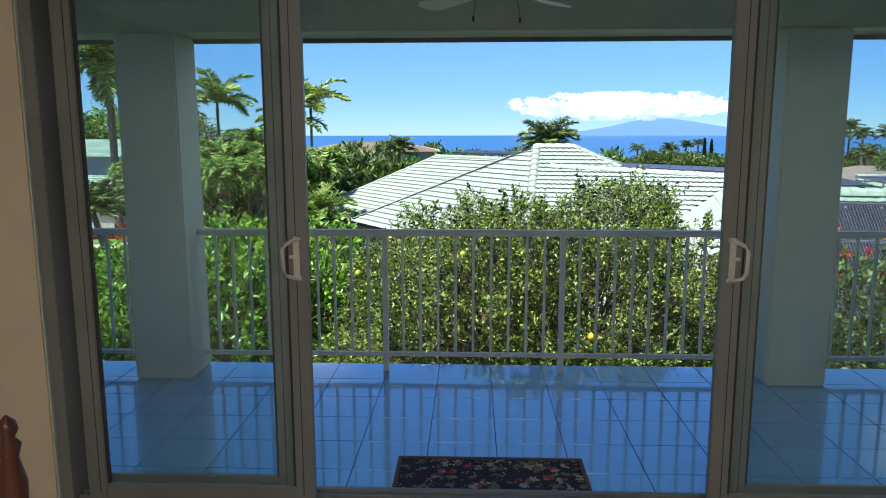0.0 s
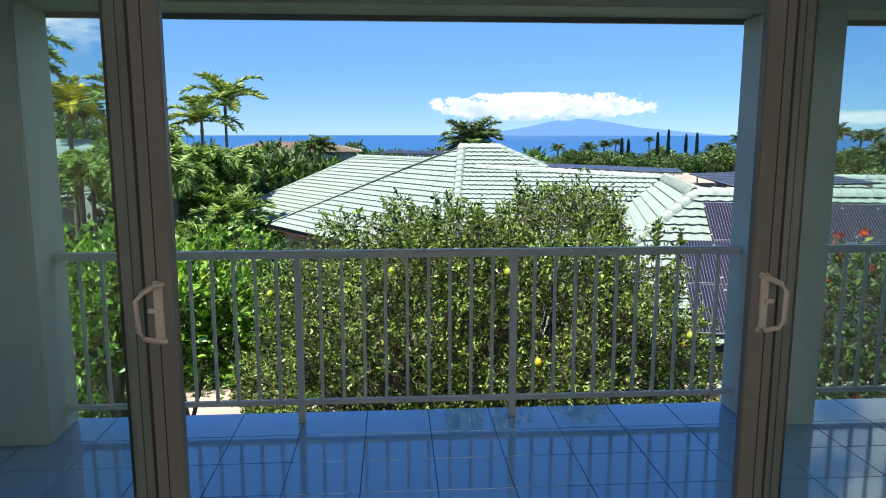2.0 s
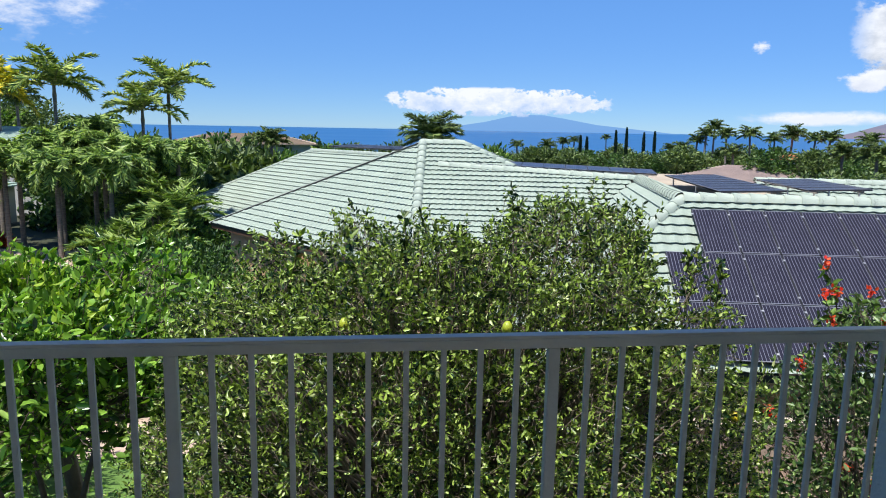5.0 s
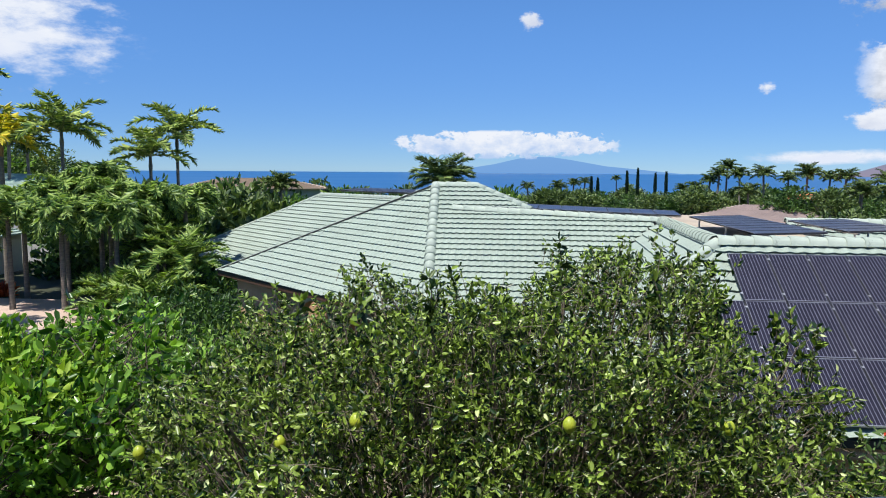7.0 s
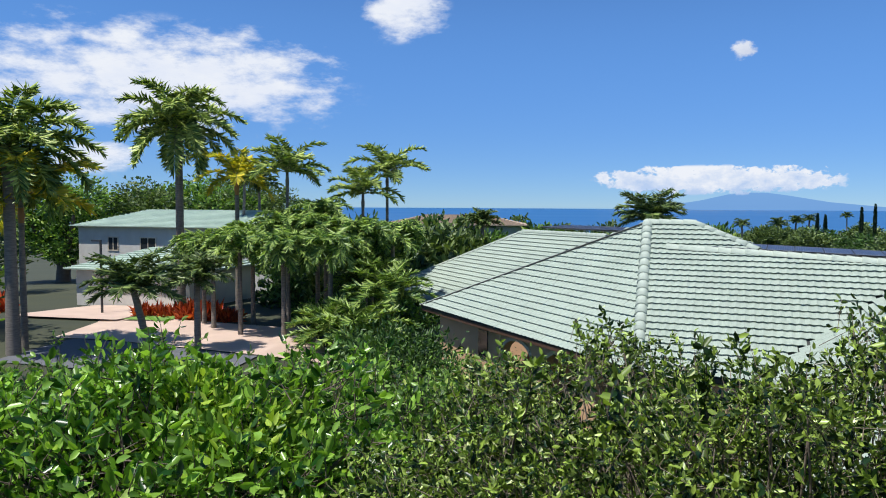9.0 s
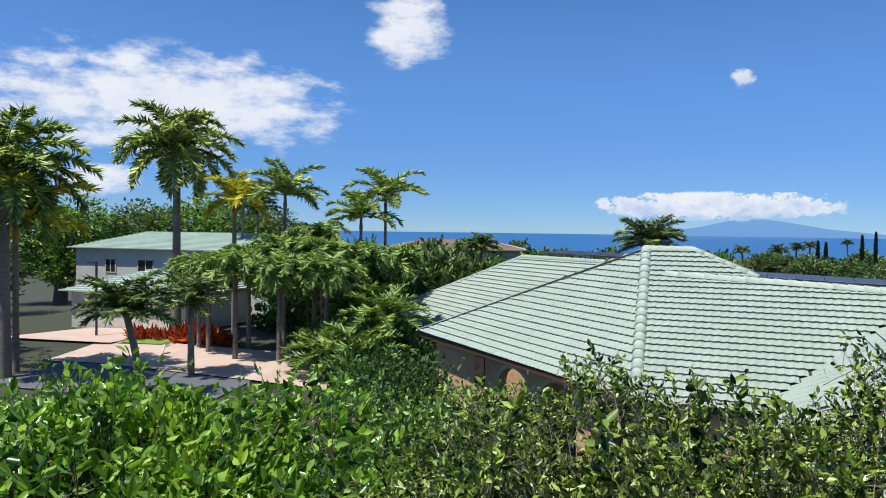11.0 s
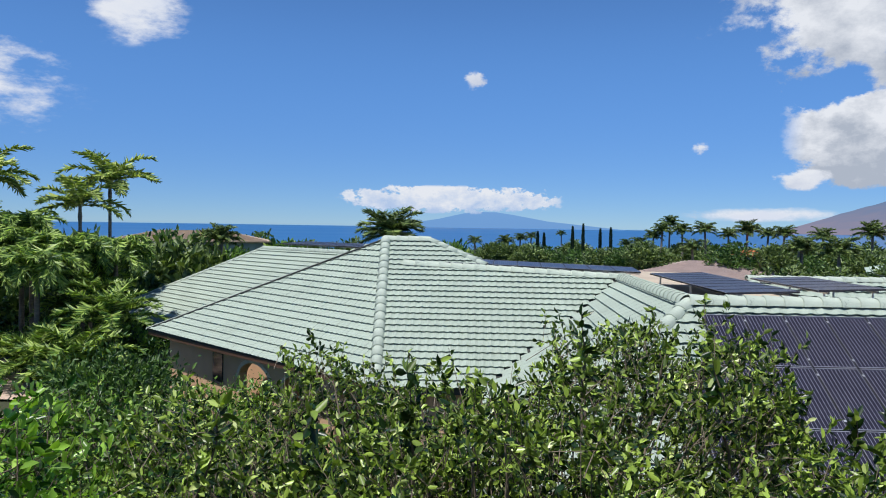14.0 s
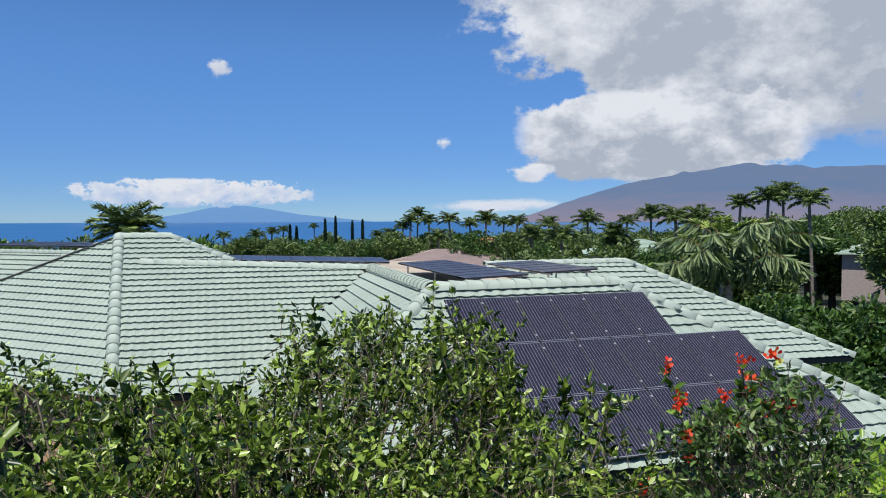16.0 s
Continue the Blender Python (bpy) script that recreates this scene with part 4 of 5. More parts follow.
spans = [(plen - 2.6, plen - 0.2), (plen - 5.0, plen - 2.6), (plen - 7.4, plen - 5.0)]
for s0, s1 in spans:
    arch_wall(s0, s1, -4.95, -2.3)
wall_strip("wall", p0 + ad * 0.6, p0 + ad * (plen - 7.4), -4.95, -2.3, 0.28, PEACH, house)
wall_strip("wall", p0 + ad * 0.6 - an * 2.4, p0 + ad * plen - an * 2.4, -4.95, -2.2, 0.2, PEACH, house)
wall_strip("wall", p0 + ad * 0.6, p0 + ad * 0.6 - an * 2.4, -4.95, -2.2, 0.2, PEACH, house)
q = p0 + ad * (plen - 8.3) + an * 0.15
wall_strip("window", q - ad * 0.3, q + ad * 0.3, -3.6, -2.6, 0.06, GLASSD, house, "narrow dark window")

# solar panels on the front face
PW, PH = 0.735, 1.38


def slabs(name, list_of, material):
    """One mesh of boxes, each (x0, y0, x1, y1, z0, z1)."""
    bm = bmesh.new()
    for x0, y0, x1, y1, z0, z1 in list_of:
        box(bm, (x0, y0, z0), (x1, y1, z1))
    me = bpy.data.meshes.new(name)
    bm.to_mesh(me)
    bm.free()
    me.materials.append(material)
    return me


g = 0.008
CELLS = slabs("cells", [(g, g, PW - g, PH - g, 0.0, 0.034)], CELL)
LINES = slabs("silver_lines", [(PW * (i + 0.5) / 12 - 0.0035, 0.03, PW * (i + 0.5) / 12 + 0.0035, PH - 0.03, 0.0345, 0.0356) for i in range(12)], BUS)
FRAME = slabs("frame", [(g, g, g + 0.012, PH - g, 0.0, 0.042), (PW - g - 0.012, g, PW - g, PH - g, 0.0, 0.042)], PFRAME)
LOWBAR = slabs("end_bar", [(g, g, PW - g, g + 0.014, 0.0, 0.041)], BUS)
TOPBAR = slabs("end_bar", [(g, PH - g - 0.014, PW - g, PH - g, 0.0, 0.041)], BUS)


def panel_parts(root):
    put("cell_sheet", CELLS, root, "dark solar cells")
    put("frame", FRAME, root, "black metal frame")
    put("end_bar", LOWBAR, root, "silver end bar")
    put("end_bar", TOPBAR, root, "silver end bar")
    put("silver_line", LINES, root, "fine silver conductor lines", kind="stuff")


down = (NDIR + Vector((0, 0, -SLOPE))).normalized()
upn = EDIR.cross(-down).normalized()
if upn.z < 0:
    upn = -upn
corner = at(K, 4.47, 0.46, -0.46 * SLOPE) + upn * 0.13
ROT = Matrix((EDIR, -down, upn)).transposed().to_4x4()
rows = [(0, -6, 0), (1, -7, 2), (2, -7, 3)]
bmc = bmesh.new()
box(bmc, (-0.02, -0.02, 0), (0.02, 0.02, 0.012), 0.003)
CLAMP = bpy.data.meshes.new("clamp")
bmc.to_mesh(CLAMP)
bmc.free()
CLAMP.materials.append(mat("aluminium clamp", (0.7, 0.7, 0.7), None, 0.4, metal=0.5))
for r, i0, i1 in rows:
    for i in range(i0, i1):
        m = Matrix.Translation(corner + EDIR * i * PW + down * (r + 1) * (PH + 0.01)) @ ROT
        root = empty("solar_panel", m.translation, "dark solar panel with fine silver lines on the tiled roof", "solar panel", "solar panels on the roof slope")
        root.matrix_world = m
        panel_parts(root)
        for yy in (0.18, PH - 0.18):
            c = put("clamp", CLAMP, root)
            c.location = (0.0, yy, 0.041)

# racks of panels on the flat deck
RAIL = bpy.data.materials["aluminium clamp"]


def rack(origin, along, count, tilt, length, label, wide=1.0, turn=0):
    """A row of panels on a low tilted rack: origin, the plan direction of the row, how many, the tilt in degrees."""
    along = Vector(along).to_3d().normalized()
    back = Vector((-along.y, along.x, 0)).normalized()
    up = (back * math.cos(radians(tilt)) + Vector((0, 0, math.sin(radians(tilt))))).normalized()
    nz = along.cross(up)
    R = Matrix((along, up, nz)).transposed().to_4x4()
    for i in range(count):
        m = Matrix.Translation(Vector(origin) + along * i * PW * wide) @ R
        root = empty("solar_panel", m.translation, label, "solar panel", "solar panels on the flat roof")
        root.matrix_world = m @ Matrix.Diagonal((wide, length / PH, 1, 1))
        panel_parts(root)
    v, f = [], []
    base = Vector(origin)
    L = count * PW * wide
    for k in range(3):
        for s in (0.15, 0.85):
            q = base + along * L * (0.05 + 0.45 * k) + up * length * s
            tube(v, f, [(q.x, q.y, deck_z), (q.x, q.y, q.z)], [0.025, 0.025], 6)
    for s in (0.15, 0.85):
        a, b = base + up * length * s - nz * 0.03, base + along * L + up * length * s - nz * 0.03
        tube(v, f, [a, b], [0.03, 0.03], 6)
    put("panel_rack", mesh_of("panel_rack", v, f, RAIL), None, "metal rack holding solar panels above the flat roof", "rack")


# ---- garden wall and hedge line in front of the house ----
wall_strip("garden_wall", (-0.5, 12.75), (11.5, 12.0), -3.6, -2.55, 0.2, DRIVE, None)
tagged(bpy.data.objects["garden_wall"], "low brown stucco garden wall below the neighbour's house", "garden wall", kind="structure")
wall_strip("trim", (-0.5, 12.75), (11.5, 12.0), -2.55, -2.48, 0.28, TRIM, None)
tagged(bpy.data.objects["trim"], "pale coping on the garden wall", "coping", kind="structure")

# ---- plants ----
rng = np.random.default_rng(7)


def plant(name, base, label, category, group="", turn=0.0):
    return empty(name, base, label, category, group, turn)


def limbs(parent, points_list, material=BARK, name="trunk", sides=7, label=""):
    v, f = [], []
    for pts, rad in points_list:
        tube(v, f, pts, rad, sides)
    return put(name, mesh_of(name, v, f, material, True), parent, label)


def crooked(a, b, n, wob):
    a, b = Vector(a), Vector(b)
    out = []
    for i in range(n + 1):
        t = i / n
        w = wob * math.sin(math.pi * t)
        out.append(a.lerp(b, t) + Vector(rng.uniform(-w, w, 3)))
    return out


def leafy_tree(name, base, height, radii, count, size, material, label, category="tree", width=0.42, lumps=10, fill=0.5, bottom=-0.85, trunks=3, thick=0.09, twigs=40, group="", cluster=7, upward=0.5, bark=BARK, full=None, skew=(0.0, 0.0), gaps=0.0, spread=0.75, rough=0.15, boxy=2.0, shoots=0.0):
    """A tree: limbs from the ground into a lumpy crown of separate leaves on twigs. Radii: of the crown, whose top is height over the base."""
    root = plant(name, base, label, category, group)
    mid = Vector((0, 0, height - radii[2]))
    n = count // cluster
    c, d = shell(rng, n, radii, full, bottom, rough, gaps, boxy) if full else lumpy(rng, n, radii, lumps, fill, bottom)
    n = len(c)
    c[:, 2] += skew[0] * c[:, 0]
    c[:, 0] += skew[1] * np.maximum(-c[:, 2], 0)
    if shoots:
        way = d * 0.6 + rng.normal(size=d.shape) * 0.55 + np.array([0, 0, upward])
        way /= np.linalg.norm(way, axis=1, keepdims=True)
        span = shoots * rng.uniform(0.5, 1.3, (n, 1))
        put("sprig", sprigs("sprig", c + np.array(mid) - way * span * 0.8, c + np.array(mid) + way * span, size * 0.06, bark, rng), root, kind="stuff")
        along = rng.random((n * cluster, 1)) ** 0.8
        at_, aim = np.repeat(c, cluster, 0), np.repeat(way, cluster, 0)
        at_ = at_ + aim * along * np.repeat(span, cluster, 0) + rng.normal(size=at_.shape) * size * 0.15
        aim = aim * 0.55 + rng.normal(size=aim.shape) * 0.62
    else:
        at_, aim = np.repeat(c, cluster, 0), np.repeat(d, cluster, 0)
        at_ = at_ + rng.normal(size=at_.shape) * size * spread
        aim = aim * 0.7 + rng.normal(size=aim.shape) * 0.7 + np.array([0, 0, upward])
    me = leaves("crown", at_ + np.array(mid), aim, rng.uniform(0.45, 1.25, len(at_)) * size, width, material, rng)
    put("crown", me, root)
    lst = []
    for i in range(trunks):
        a = 2 * math.pi * i / max(trunks, 1) + 0.6
        foot = Vector((math.cos(a) * 0.08, math.sin(a) * 0.08, -0.1)) * (1 if trunks > 1 else 0)
        top = Vector((math.cos(a) * radii[0] * 0.45, math.sin(a) * radii[1] * 0.45, mid.z + radii[2] * 0.25)) if trunks > 1 else Vector((0, 0, mid.z))
        lst.append((crooked(foot, top, 6, 0.18), [thick * (1 - 0.11 * k) for k in range(7)]))
    for i in range(twigs):
        tip = Vector(c[rng.integers(0, n)]) + mid
        start = Vector((tip.x * 0.3, tip.y * 0.3, mid.z + (tip.z - mid.z) * 0.2 - radii[2] * 0.25))
        lst.append((crooked(start, tip, 5, 0.12 * radii[0] / 2), [thick * 0.32 * (1 - 0.17 * k) for k in range(6)]))
    limbs(root, lst, bark, sides=5)
    return root, c + np.array(mid), d


def fruit(parent, spots, radius, material, name, label):
    bm = bmesh.new()
    bmesh.ops.create_uvsphere(bm, u_segments=12, v_segments=8, radius=radius)
    for v in bm.verts:
        v.co.z *= 1.12
        if abs(v.co.z) > radius:
            v.co.z *= 1.10
    me = bpy.data.meshes.new(name)
    bm.to_mesh(me)
    bm.free()
    me.materials.append(material)
    me.shade_smooth()
    for s in spots:
        o = put(name, me, parent, label)
        o.location = s


TWIG = mat("pale twigs", (0.24, 0.20, 0.15), (0.13, 0.10, 0.075), 0.9, 6, 0.5, 30)
# the citrus tree before the balcony
citrus, cc, cd = leafy_tree("citrus_tree", (0.68, 8.28, -3.3), 4.20, (2.2, 1.5, 2.25), 500000, 0.043, LEAF_C,
                            "bushy citrus tree with glossy green leaves, bare twigs and lemons", full=0.17, rough=0.13, boxy=3.2, skew=(0.09, 0.0), gaps=0.16, shoots=0.15, upward=0.25, width=0.48, lumps=26, fill=0.55, bottom=-0.95, trunks=5, thick=0.07, twigs=1100, cluster=13, bark=TWIG)
front = [i for i in range(len(cc)) if cd[i][1] < -0.2]
pick = rng.choice(front, 46, replace=False)
fruit(citrus, [tuple(cc[i] + cd[i] * 0.05 - np.array([0, 0.04, 0.05])) for i in pick[:34]], 0.033, LEMON, "lemon", "yellow-green lemon")
fruit(citrus, [tuple(cc[i] + cd[i] * 0.05 - np.array([0, 0.04, 0.05])) for i in pick[34:] if cc[i][2] < 3.2], 0.034, LEMONY, "lemon", "ripe yellow lemon")
# long upright shoots over the crown
for i, (sx, sy, sz, h) in enumerate([(1.15, 8.3, 1.0, 0.30), (-0.6, 8.3, 0.75, 0.2), (2.1, 8.1, 0.8, 0.15), (0.3, 8.1, 0.9, 0.2), (2.6, 8.3, 0.6, 0.2), (2.8, 8.2, 0.5, 0.25), (2.95, 8.4, 0.35, 0.2), (2.45, 8.0, 0.65, 0.22), (1.7, 8.0, 0.95, 0.22), (-0.2, 7.9, 0.8, 0.2)]):
    pts = crooked((sx, sy, sz - 0.3), (sx + rng.uniform(-0.12, 0.12), sy, sz + h), 6, 0.03)
    n = 42
    ts = rng.uniform(0.25, 1, n)
    at_ = np.array([tuple(Vector(pts[0]).lerp(pts[-1], t)) for t in ts]) - np.array(citrus.location)
    aim = rng.normal(size=(n, 3)) + np.array([0, 0, 0.5])
    put("shoot", leaves("shoot", at_, aim, rng.uniform(0.05, 0.09, n), 0.45, LEAF_C, rng), citrus)
    limbs(citrus, [([p - citrus.location for p in pts], [0.008 - 0.001 * k for k in range(7)])], name="stem", sides=5)

leafy_tree("broadleaf_tree", (-3.3, 9.7, -3.3), 3.70, (1.95, 1.6, 0.95), 52000, 0.105, LEAF_D, "dense tree with broad dark green leaves below the balcony", full=0.22, gaps=0.18, rough=0.30, bottom=-0.42, shoots=0.22, upward=0.35, width=0.5, lumps=16, fill=0.5, trunks=3, thick=0.13, twigs=90, cluster=7)
leafy_tree("broadleaf_tree", (-6.3, 10.3, -3.3), 3.3, (1.9, 1.7, 1.6), 36000, 0.11, LEAF_D, "dense tree with broad dark green leaves below the balcony", full=0.2, gaps=0.18, rough=0.28, shoots=0.22, upward=0.35, width=0.5, trunks=3, thick=0.12, twigs=60, cluster=7)
leafy_tree("light_shrub", (-2.75, 9.4, -3.3), 3.80, (0.85, 0.8, 0.42), 3600, 0.11, LEAF_L, "bright light-green leafy shrub growing through the darker tree", "shrub", width=0.42, lumps=8, trunks=2, thick=0.04, twigs=20, cluster=7)
leafy_tree("broadleaf_tree", (-9.2, 11.8, -3.6), 2.75, (2.6, 2.3, 2.0), 40000, 0.11, LEAF_D, "dense tree with broad dark green leaves below the balcony", full=0.17, gaps=0.16, upward=0.25, width=0.5, lumps=14, trunks=3, thick=0.12, twigs=50, cluster=6)
leafy_tree("hibiscus_hedge", (-7.4, 14.2, -3.9), 3.0, (2.8, 1.8, 2.3), 40000, 0.14, LEAF_M, "wide unclipped hedge with small glossy leaves", "hedge", full=0.20, rough=0.34, gaps=0.26, shoots=0.32, upward=0.7, width=0.5, lumps=18, trunks=4, thick=0.07, twigs=90, cluster=7)
leafy_tree("hibiscus_hedge", (-11.0, 18.5, -4.2), 2.0, (4.2, 2.2, 1.8), 32000, 0.16, LEAF_M, "wide unclipped hedge of small garden leaves", "hedge", full=0.20, rough=0.34, gaps=0.26, shoots=0.32, upward=0.7, width=0.5, lumps=16, trunks=4, thick=0.07, twigs=60, cluster=7)
leafy_tree("hibiscus_hedge", (-5.0, 20.4, -4.6), 2.5, (3.8, 2.2, 2.0), 30000, 0.16, LEAF_M, "wide unclipped hedge of small garden leaves", "hedge", full=0.20, rough=0.34, gaps=0.26, shoots=0.32, upward=0.7, width=0.5, lumps=12, trunks=4, thick=0.06, twigs=50, cluster=7)
leafy_tree("croton_hedge", (-2.2, 19.2, -4.4), 2.3, (2.2, 1.6, 1.6), 15000, 0.16, LEAF_M, "low garden hedge of mixed leaves beside the neighbour's porch", "hedge", full=0.20, rough=0.34, gaps=0.26, shoots=0.32, upward=0.7, width=0.5, lumps=12, trunks=4, thick=0.06, twigs=50, cluster=7)
hib, hc, hd = leafy_tree("red_flowering_shrub", (5.05, 8.9, -3.3), 3.62, (1.15, 1.2, 2.2), 30000, 0.075, LEAF_S, "loose shrub with twiggy stems and scarlet flowers", "shrub", full=0.2, rough=0.2, shoots=0.16, gaps=0.1, width=0.5, lumps=12, fill=0.6, trunks=4, thick=0.04, twigs=150, cluster=6)
for i in rng.choice(len(hc), 34, replace=False):
    n = 20
    at_ = np.repeat(hc[i][None] + hd[i] * 0.14, n, 0) + rng.normal(size=(n, 3)) * 0.035
    put("flower", leaves("flower", at_, rng.normal(size=(n, 3)) + hd[i], np.full(n, 0.05), 0.8, PETAL, rng), hib, "scarlet flower", kind="stuff")
for i in range(6):
    sx, sy = 4.45 + 0.22 * i + float(rng.uniform(-0.05, 0.05)), 9.1 + float(rng.uniform(-0.25, 0.25))
    top = Vector((sx - 0.1, sy, float(rng.uniform(0.1, 0.72)))) - hib.location
    pts = crooked(Vector((sx + 0.35, sy, -0.5)) - hib.location, top, 6, 0.07)
    limbs(hib, [(pts, [0.012 - 0.0014 * k for k in range(7)])], name="stem", sides=5)
    n = 34
    ts = rng.uniform(0.35, 1, n)
    at_ = np.array([tuple(pts[min(5, int(t * 6))].lerp(pts[min(5, int(t * 6)) + 1], t * 6 % 1)) for t in ts])
    put("sprig", leaves("sprig", at_, rng.normal(size=(n, 3)) + np.array([0, 0, 0.4]), rng.uniform(0.07, 0.13, n), 0.5, LEAF_M, rng), hib, kind="stuff")
    for q in range(2):
        n = 18
        at_ = np.array(pts[6 - 2 * q])[None] + rng.normal(size=(n, 3)) * 0.03 + np.array([0, 0, 0.04])
        put("flower", leaves("flower", at_, rng.normal(size=(n, 3)) + np.array([0, -0.4, 0.5]), np.full(n, 0.045), 0.8, PETAL, rng), hib, "scarlet flower", kind="stuff")
leafy_tree("flowering_hedge", (7.8, 8.8, -3.3), 2.7, (2.2, 1.6, 1.7), 14000, 0.11, LEAF_L, "light green hedge below the balcony", "hedge", full=0.18, width=0.5, lumps=12, trunks=3, thick=0.05, twigs=50, cluster=6)
for k, (x, y) in enumerate([(2.4, 10.6), (3.2, 10.9), (5.3, 11.2)]):
    n = 70
    root = plant("red_leaf_plant", (x, y, ground_z(x, y)), "low tuft of red and orange strap leaves", "garden plant", "red garden plants")
    aim = rng.normal(size=(n, 3)) * 0.7 + np.array([0, 0, 1.2])
    put("leaves", leaves("leaves", rng.normal(size=(n, 3)) * [0.08, 0.08, 0.02], aim, rng.uniform(0.25, 0.55, n), 0.12, LEAF_R, rng), root)


leafy_tree("garden_shrub", (-2.4, 24.6, -4.8), 2.2, (2.0, 1.6, 1.5), 12000, 0.13, LEAF_M, "rounded shrub beside the neighbour's porch wall", "shrub", full=0.2, rough=0.3, gaps=0.2, spread=1.1, lumps=10, trunks=3, thick=0.05, twigs=30, cluster=6)
leafy_tree("garden_shrub", (-5.6, 27.6, -4.8), 2.5, (2.0, 1.6, 1.3), 9000, 0.20, LEAF_K, "dark rounded shrub under the arching palms", "shrub", full=0.2, rough=0.3, gaps=0.2, spread=1.1, lumps=10, trunks=3, thick=0.05, twigs=30, cluster=6)
# ---- palms ----
def frond_arrays(length, pairs, start, bend, leaflet, twist, hang):
    """Leaflets along one frond that leaves the crown along +x at the elevation start and bends down by bend (degrees)."""
    at_, aim, sz, spine = [], [], [], [(0.0, 0, 0.0)]
    n = 24
    x = z = 0.0
    for i in range(n):
        e = radians(start - bend * ((i + 0.5) / n) ** 1.25)
        x, z = x + math.cos(e) * length / n, z + math.sin(e) * length / n
        spine.append((x, 0, z))
    xs, zs = [p[0] for p in spine], [p[2] for p in spine]
    for i in range(pairs):
        t = 0.14 + 0.86 * i / pairs
        x, z = np.interp(t * n, range(n + 1), xs), np.interp(t * n, range(n + 1), zs)
        e = radians(start - bend * t ** 1.25)
        along = 0.42 + 0.65 * t ** 3
        for side in (1, -1):
            tw = twist * rng.uniform(-1, 1)
            at_.append((x, 0, z))
            aim.append((math.cos(e) * along - math.sin(e) * (0.30 + tw), side * (1.0 - 0.45 * t * t), math.sin(e) * along + math.cos(e) * (0.30 + tw) - hang))
            sz.append(leaflet * (0.45 + 0.75 * math.sin(math.pi * min(1.0, t * 0.82 + 0.06))) * rng.uniform(0.85, 1.1))
    return np.array(at_), np.array(aim), np.array(sz), spine


def palm_meshes(fronds, length, bend, leaflet, material, hang, pairs=26, width=0.05, lo=-30, hi=80, twist=0.15, rib=None):
    """A palm crown: fronds whose starting elevations run from lo to hi degrees, the lower ones bending further."""
    at_, aim, sz = [], [], []
    v, f = [], []
    for k in range(fronds):
        a = 2.4 * k + rng.uniform(-0.25, 0.25)
        u = (k + 0.5) / fronds
        start = lo + (hi - lo) * u + rng.uniform(-7, 7)
        L = length * rng.uniform(0.82, 1.08) * (0.85 + 0.3 * u * (1.3 - u))
        p, q, s, sp = frond_arrays(L, pairs, start, bend * rng.uniform(0.8, 1.2) * (0.75 + 0.25 * u), leaflet, twist, hang)
        c, d = math.cos(a), math.sin(a)
        R = np.array([[c, -d, 0], [d, c, 0], [0, 0, 1]])
        at_.append(p @ R.T), aim.append(q @ R.T), sz.append(s)
        tube(v, f, [tuple(R @ np.array(x)) for x in sp[::4]], [0.03, 0.026, 0.021, 0.016, 0.012, 0.008, 0.003], 4)
    me = leaves("crown", np.concatenate(at_), np.concatenate(aim), np.concatenate(sz), width, material, rng, droop=0.30)
    ribs = mesh_of("frond_ribs", v, f, rib or material)
    return me, ribs


PROTO = {}


def palm(kind, base, top, label, spin=0.0, scale=1.0, lean=0.0, group=""):
    """A palm whose crown springs from height top over its base."""
    root = plant("palm_tree", base, label, "palm tree", group, spin)
    me, ribs, trunk_mat, r, shaft = PROTO[kind]
    c = put("crown", me, root)
    g = put("frond_ribs", ribs, root)
    for o in (c, g):
        o.location, o.scale = (lean, 0, top), (scale, scale, scale)
    pts = [(lean * (i / 8) ** 1.6, 0, -0.3 + (top + 0.3) * i / 8) for i in range(9)]
    v, f = [], []
    tube(v, f, pts, [r * (1.35 - 0.1 * i if i < 3 else 1.05 - 0.04 * (i - 3)) for i in range(9)], 8)
    put("trunk", mesh_of("trunk", v, f, trunk_mat, True), root)
    if shaft:
        v, f = [], []
        tube(v, f, [(lean, 0, top - shaft), (lean, 0, top - shaft * 0.6), (lean, 0, top + 0.05)], [r * 0.9, r * 1.15, r * 0.5], 8)
        put("crownshaft", mesh_of("crownshaft", v, f, PALMBARK if kind != "yellow" else mat("orange crownshaft", (0.42, 0.20, 0.06), None, 0.6), True), root)
    return root


RIB = mat("yellow-green frond rib", (0.34, 0.36, 0.12), (0.24, 0.26, 0.08), 0.5)
RIBO = mat("orange-brown frond rib", (0.30, 0.17, 0.06), (0.20, 0.11, 0.04), 0.6)
PROTO["royal"] = (*palm_meshes(32, 3.7, 95, 0.60, LEAF_P, 0.30, 70, 0.055, -30, 84, 0.40), PALMBARK, 0.22, 1.3)
PROTO["slim"] = (*palm_meshes(13, 2.35, 85, 0.46, LEAF_P, 0.28, 44, 0.085, 5, 84, 0.12, RIB), PALMBARK, 0.09, 0.8)
PROTO["yellow"] = (*palm_meshes(12, 2.5, 80, 0.48, LEAF_Y, 0.28, 44, 0.09, 0, 84, 0.12, RIB), PALMBARK, 0.12, 0.9)
PROTO["coco"] = (*palm_meshes(24, 2.5, 78, 0.50, LEAF_N, 0.45, 48, 0.055, 12, 88, 0.25, RIB), PALMBARK, 0.13, 0.0)
PROTO["fern"] = (*palm_meshes(26, 1.95, 125, 0.40, LEAF_F, 0.55, 44, 0.11, 0, 86, 0.45), PALMBARK, 0.11, 0.0)
PROTO["areca"] = (*palm_meshes(26, 2.9, 88, 0.50, LEAF_F, 0.2, 50, 0.065, 20, 86, 0.1, RIB), PALMBARK, 0.08, 0.0)
